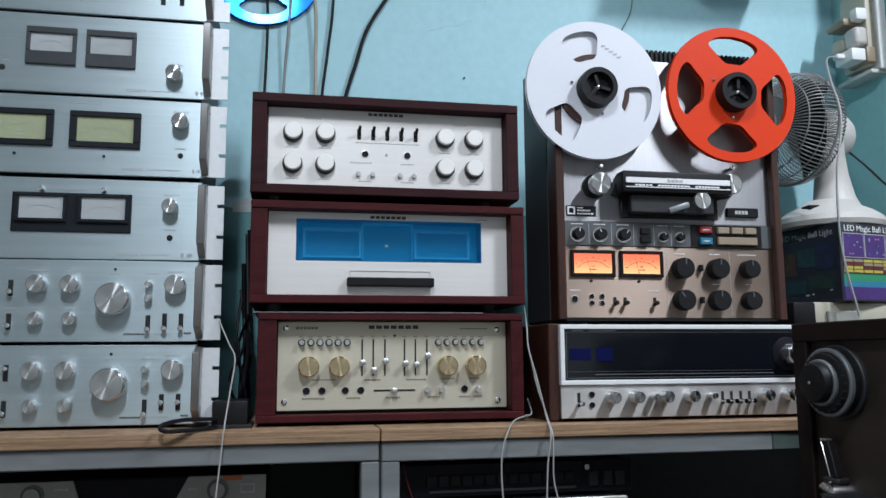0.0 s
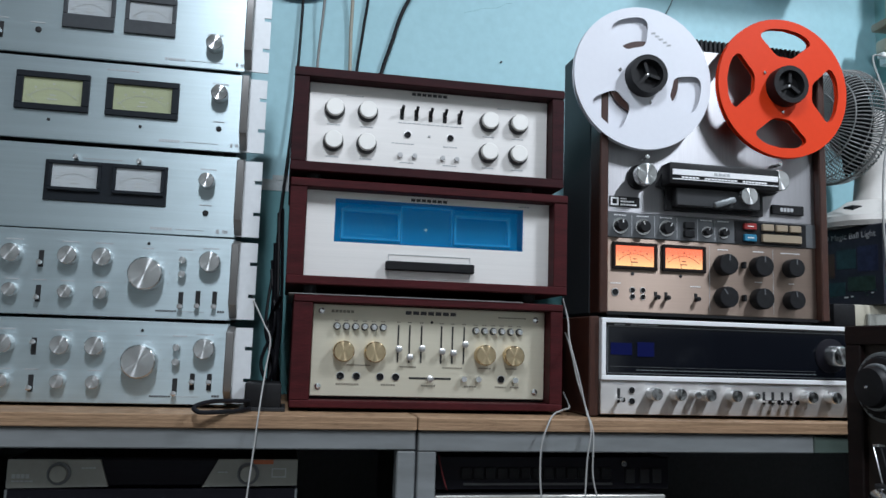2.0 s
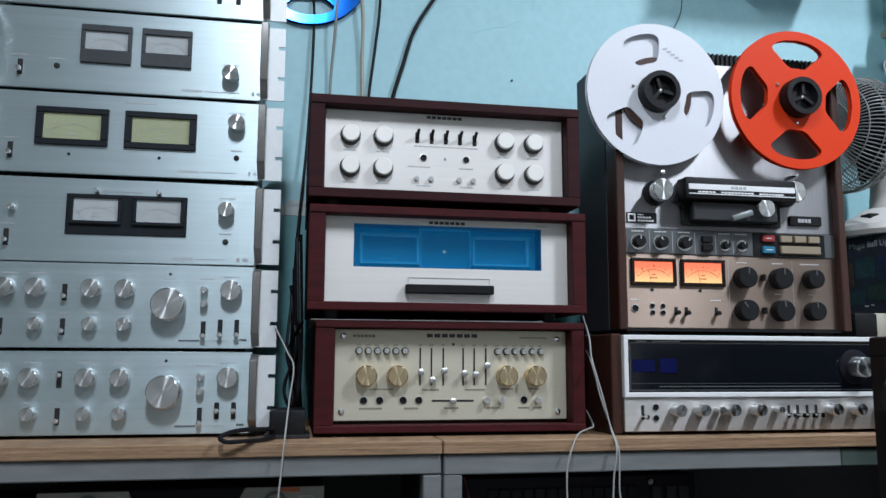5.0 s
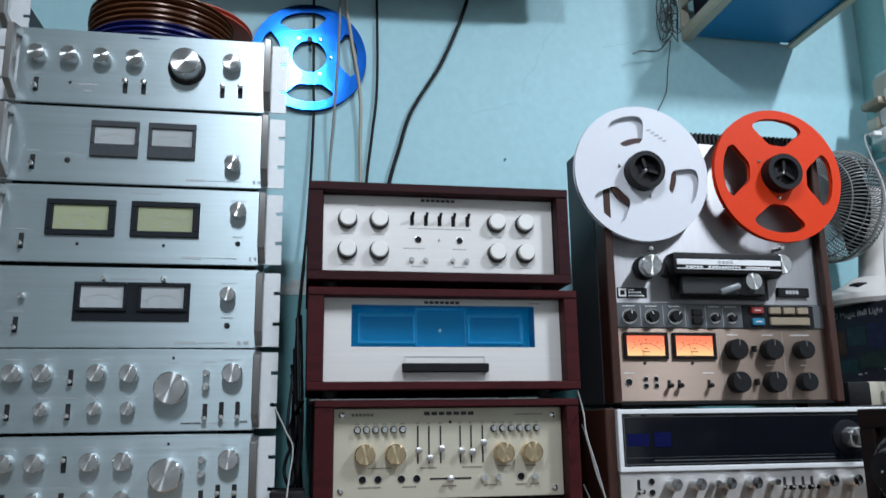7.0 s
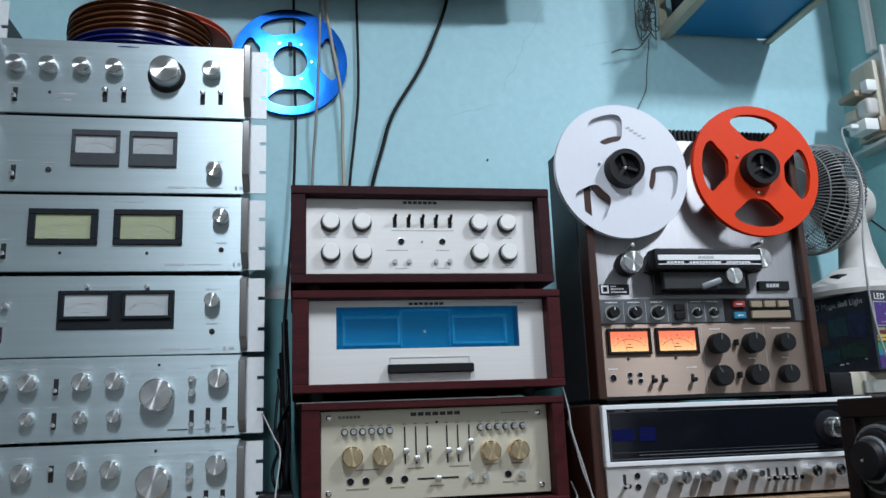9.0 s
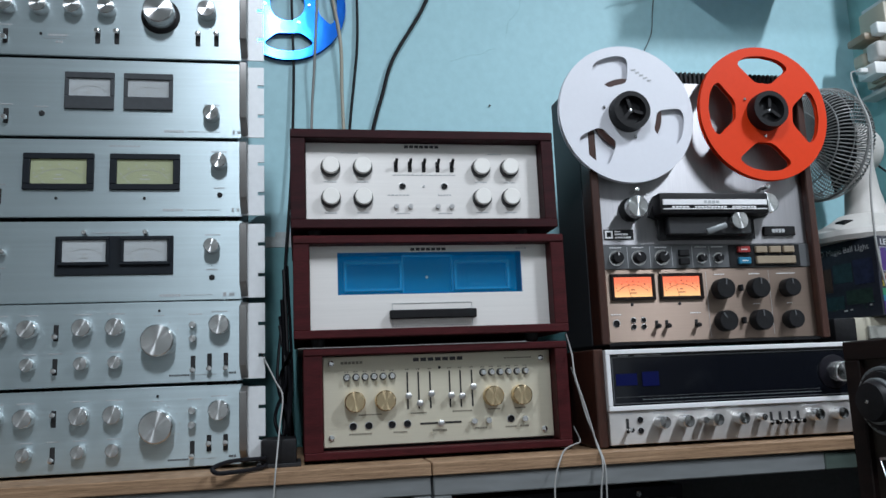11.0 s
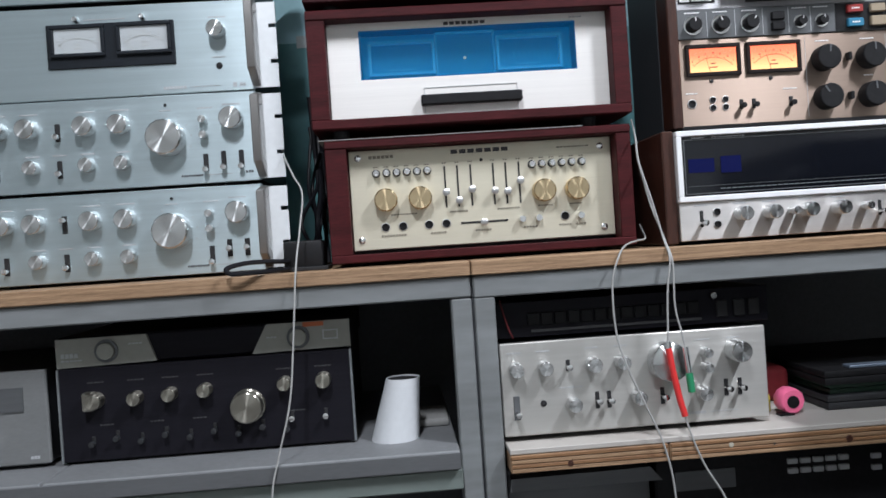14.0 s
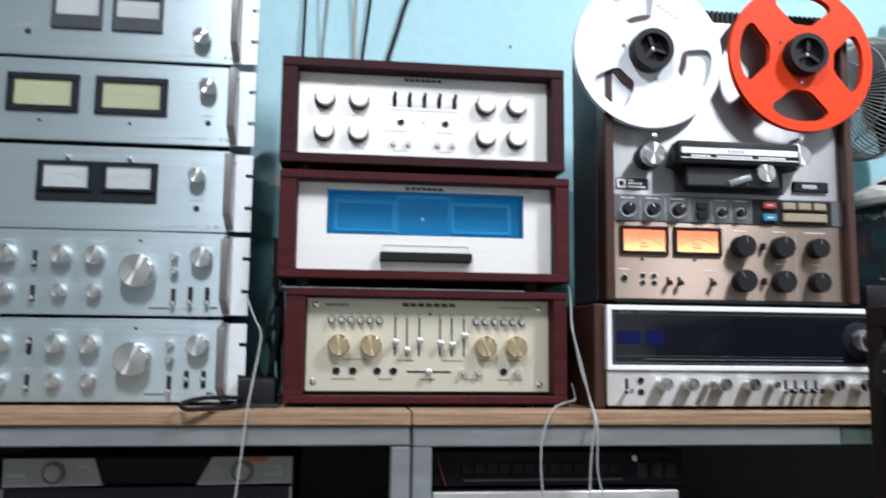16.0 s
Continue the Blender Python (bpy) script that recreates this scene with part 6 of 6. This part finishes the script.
for i in range(13):
    x = 0.236 + 0.0198 * i
    part("key", shared("eq_key", lambda: box_bm(-0.0085, 0.0085, -0.004, 0.001, -0.009, 0.009, 0.001), "black"), "black", eq, at=(x, 1.338, 0.868))
part("key_rail", box_bm(0.232, 0.485, 1.335, 1.338, 0.849, 0.8525), "dim_print", eq)
knob(eq, 0.503, 1.338, 0.884, 0.005, 0.010, "chrome", name="lamp_button")
for x in (0.508, 0.534, 0.556):
    part("key", box_bm(x, x + 0.016, 1.333, 1.338, 0.852, 0.876, 0.001), "hole", eq)
cable("red_lead", [(0.187, 1.325, 0.90), (0.192, 1.32, 0.875), (0.200, 1.322, 0.85), (0.205, 1.33, 0.842)], 0.0012, "dark_red", "thin red lead beside the dark unit")

tm = thing("tape_measure", (0.617, 1.345, SR), "pink plastic tape measure lying on the white board", "tape measure")
part("case", lathe_bm([(0.0175, 0.0), (0.0195, -0.003), (0.0195, -0.022), (0.017, -0.026), (0, -0.026)], 22, flute=0.04), "pink", tm, at=(0.612, 1.355, SR + 0.0195))
part("label_disc", lathe_bm([(0.0090, -0.025), (0.0090, -0.0275), (0, -0.0275)], 26), "black", tm, at=(0.612, 1.355, SR + 0.0190))
part("tape_tongue", box_bm(0.590, 0.612, 1.325, 1.34, SR, SR + 0.003), "black", tm)
solid("yellow_cap", lathe_bm([(0.0105, 0), (0.0105, 0.022), (0.008, 0.026), (0, 0.026)], 20, "Z", (0.585, 1.37, SR)), "yellow", "small yellow plastic cap beside the tape measure", "cap")
solid("red_pouch", box_bm(0.575, 0.655, 1.42, 1.50, SR, 0.755, 0.012, 3), "pouch_red", "dark red pouch behind the tape measure", "pouch")
for z0, z1, m, l, q in ((0.700, 0.722, "dark_metal", "dark flat case lying on the plank shelf", 0.0), (0.722, 0.738, "dark_green", "dark green flat folder in the pile", 0.008), (0.738, 0.760, "black", "black flat case on top of the pile", -0.006)):
    fc = thing("flat_case", (0.81, 1.47, z0), l, "case", "pile of flat cases")
    zm = z0 + (z1 - z0) * 0.55
    part("lower_half", box_bm(0.668 + q, 0.96 + q, 1.335 + q, 1.60, z0 + 0.0005, zm - 0.0006, 0.002, 2), m, fc)
    part("upper_half", box_bm(0.6675 + q, 0.9605 + q, 1.3345 + q, 1.6005, zm, z1, 0.002, 2), m, fc)
# Thin strip drawn as the bluish highlight on the top case.
solid("case_sheen_strip", box_bm(0.705, 0.90, 1.336, 1.356, 0.7602, 0.7645, 0.0008), "sheen_blue", "added bluish strip standing for a reflection on the top case", "strip")

# ---- bottom row, under the plank shelf ----
gd = thing("grey_machine", (0.29, 1.42, 0.32), "dark grey machine on the bottom shelf", "equipment")
part("body", box_bm(0.182, 0.392, 1.335, 1.60, 0.32, 0.630, 0.004, 2), "grey_strip", gd)
part("lid", prism_bm([(0.182, 0.630), (0.400, 0.630), (0.384, 0.650), (0.184, 0.648)], 1.300, 1.58), "grey_strip", gd)
cd = thing("button_deck", (0.62, 1.45, 0.32), "black deck with two rows of pale buttons on the bottom shelf", "player")
part("body", box_bm(0.40, 0.90, 1.335, 1.64, 0.32, 0.648, 0.003), "black", cd)
part("display", box_bm(0.43, 0.52, 1.333, 1.336, 0.600, 0.628), "grey_strip", cd)
for i in range(5):
    for j in range(2):
        part("push_key", shared("deck_key", lambda: box_bm(-0.0075, 0.0075, -0.005, 0.001, -0.004, 0.004, 0.001), "print"), "print", cd, at=(0.607 + 0.0195 * i, 1.335, 0.631 - 0.0145 * j))
for z in (0.629, 0.612):
    part("push_key", SHARED["deck_key"], "print", cd, at=(0.735, 1.335, z))

# ---- loose cables in front ----
ad = thing("power_adaptor", (-0.09, 1.37, 0.960), "black power adaptor on the counter", "adaptor")
part("case", box_bm(-0.118, -0.062, 1.345, 1.42, 0.962, 1.004, 0.004, 2), "black", ad)
part("plug_base", box_bm(-0.125, -0.055, 1.340, 1.425, 0.960, 0.966, 0.001), "hole", ad)
cable("black_cable", [(-0.118, 1.36, 0.975), (-0.113, 1.335, 0.9760), (-0.154, 1.300, 0.9780), (-0.176, 1.275, 0.9750), (-0.184, 1.265, 0.9700), (-0.175, 1.262, 0.9645), (-0.154, 1.268, 0.9645), (-0.131, 1.285, 0.9645), (-0.112, 1.320, 0.9645), (-0.11, 1.345, 0.9645)], 0.0035, "cable_black", "black cord looping over the counter edge")
cable("hanging_lead", [(-0.13, 1.50, 1.16), (-0.112, 1.38, 1.13), (-0.094, 1.335, 1.095), (-0.083, 1.325, 1.070), (-0.088, 1.31, 1.02), (-0.093, 1.275, 0.965), (-0.100, 1.262, 0.88), (-0.109, 1.25, 0.792), (-0.128, 1.246, 0.72), (-0.140, 1.24, 0.66), (-0.145, 1.24, 0.5)], 0.0013, "cable_white", "white lead hanging down over the counter edge", group="white leads")
cable("hanging_lead", [(0.428, 1.42, 0.995), (0.412, 1.346, 0.975), (0.392, 1.318, 0.972), (0.366, 1.290, 0.967), (0.348, 1.266, 0.952), (0.336, 1.262, 0.915), (0.337, 1.260, 0.846), (0.350, 1.255, 0.795), (0.368, 1.252, 0.750), (0.390, 1.248, 0.69), (0.400, 1.246, 0.62), (0.40, 1.246, 0.48)], 0.0014, "cable_white", "white lead hanging down over the counter edge", group="white leads")
cable("hanging_lead", [(0.425, 1.42, 1.16), (0.402, 1.33, 1.12), (0.398, 1.31, 1.085), (0.408, 1.295, 1.03), (0.418, 1.285, 0.975), (0.420, 1.268, 0.945), (0.413, 1.265, 0.90), (0.408, 1.262, 0.829)], 0.0014, "cable_white", "grey white lead ending in a red connector", group="white leads")
cable("hanging_lead", [(0.430, 1.42, 1.10), (0.406, 1.33, 1.075), (0.409, 1.30, 1.02), (0.421, 1.286, 0.97), (0.423, 1.266, 0.94), (0.421, 1.262, 0.88), (0.427, 1.26, 0.845), (0.430, 1.258, 0.822)], 0.0013, "cable_white", "grey white lead ending in a green connector", group="white leads")
cable("hanging_lead", [(0.423, 1.255, 0.730), (0.430, 1.252, 0.70), (0.445, 1.25, 0.66), (0.475, 1.25, 0.60), (0.49, 1.25, 0.5)], 0.0014, "cable_white", "white lead hanging below the connectors", group="white leads")
rc = thing("red_connector", (0.42, 1.26, 0.74), "red plug connector with silver collar", "connector")
part("grip", tube_bm([(0.4145, 1.262, 0.828), (0.4165, 1.26, 0.805), (0.4225, 1.257, 0.765), (0.429, 1.255, 0.735)], 0.0044, 12, 5), "red", rc)
part("collar", tube_bm([(0.4142, 1.262, 0.838), (0.4145, 1.262, 0.826)], 0.0036, 12, 3), "chrome", rc)
rc.location += Vector((-0.006, 0, -0.006))
gc = thing("green_connector", (0.443, 1.257, 0.76), "green plug connector with silver tip", "connector")
part("grip", tube_bm([(0.443, 1.257, 0.790), (0.445, 1.256, 0.764)], 0.005, 12, 4), "green", gc)
part("tip", tube_bm([(0.440, 1.258, 0.826), (0.443, 1.257, 0.791)], 0.004, 12, 4), "chrome", gc)
gc.location += Vector((-0.010, 0, -0.003))
rng = random.Random(3)
for k in range(7):
    x = -0.095 + 0.012 * k % 0.04
    pts = [(-0.10 + rng.uniform(0, 0.035), 1.50 + rng.uniform(0, 0.15), 1.22 + rng.uniform(-0.1, 0.12)), (-0.098 + rng.uniform(0, 0.03), 1.47 + rng.uniform(0, 0.1), 1.10), (-0.10 + rng.uniform(0, 0.04), 1.45 + rng.uniform(-0.03, 0.1), 1.03), (-0.09 + rng.uniform(-0.01, 0.03), 1.43 + rng.uniform(0, 0.06), 0.966)]
    cable("black_lead", pts, 0.003 + 0.001 * (k % 2), "cable_black", "black lead in the tangle behind the amplifiers", group="tangle of black leads")
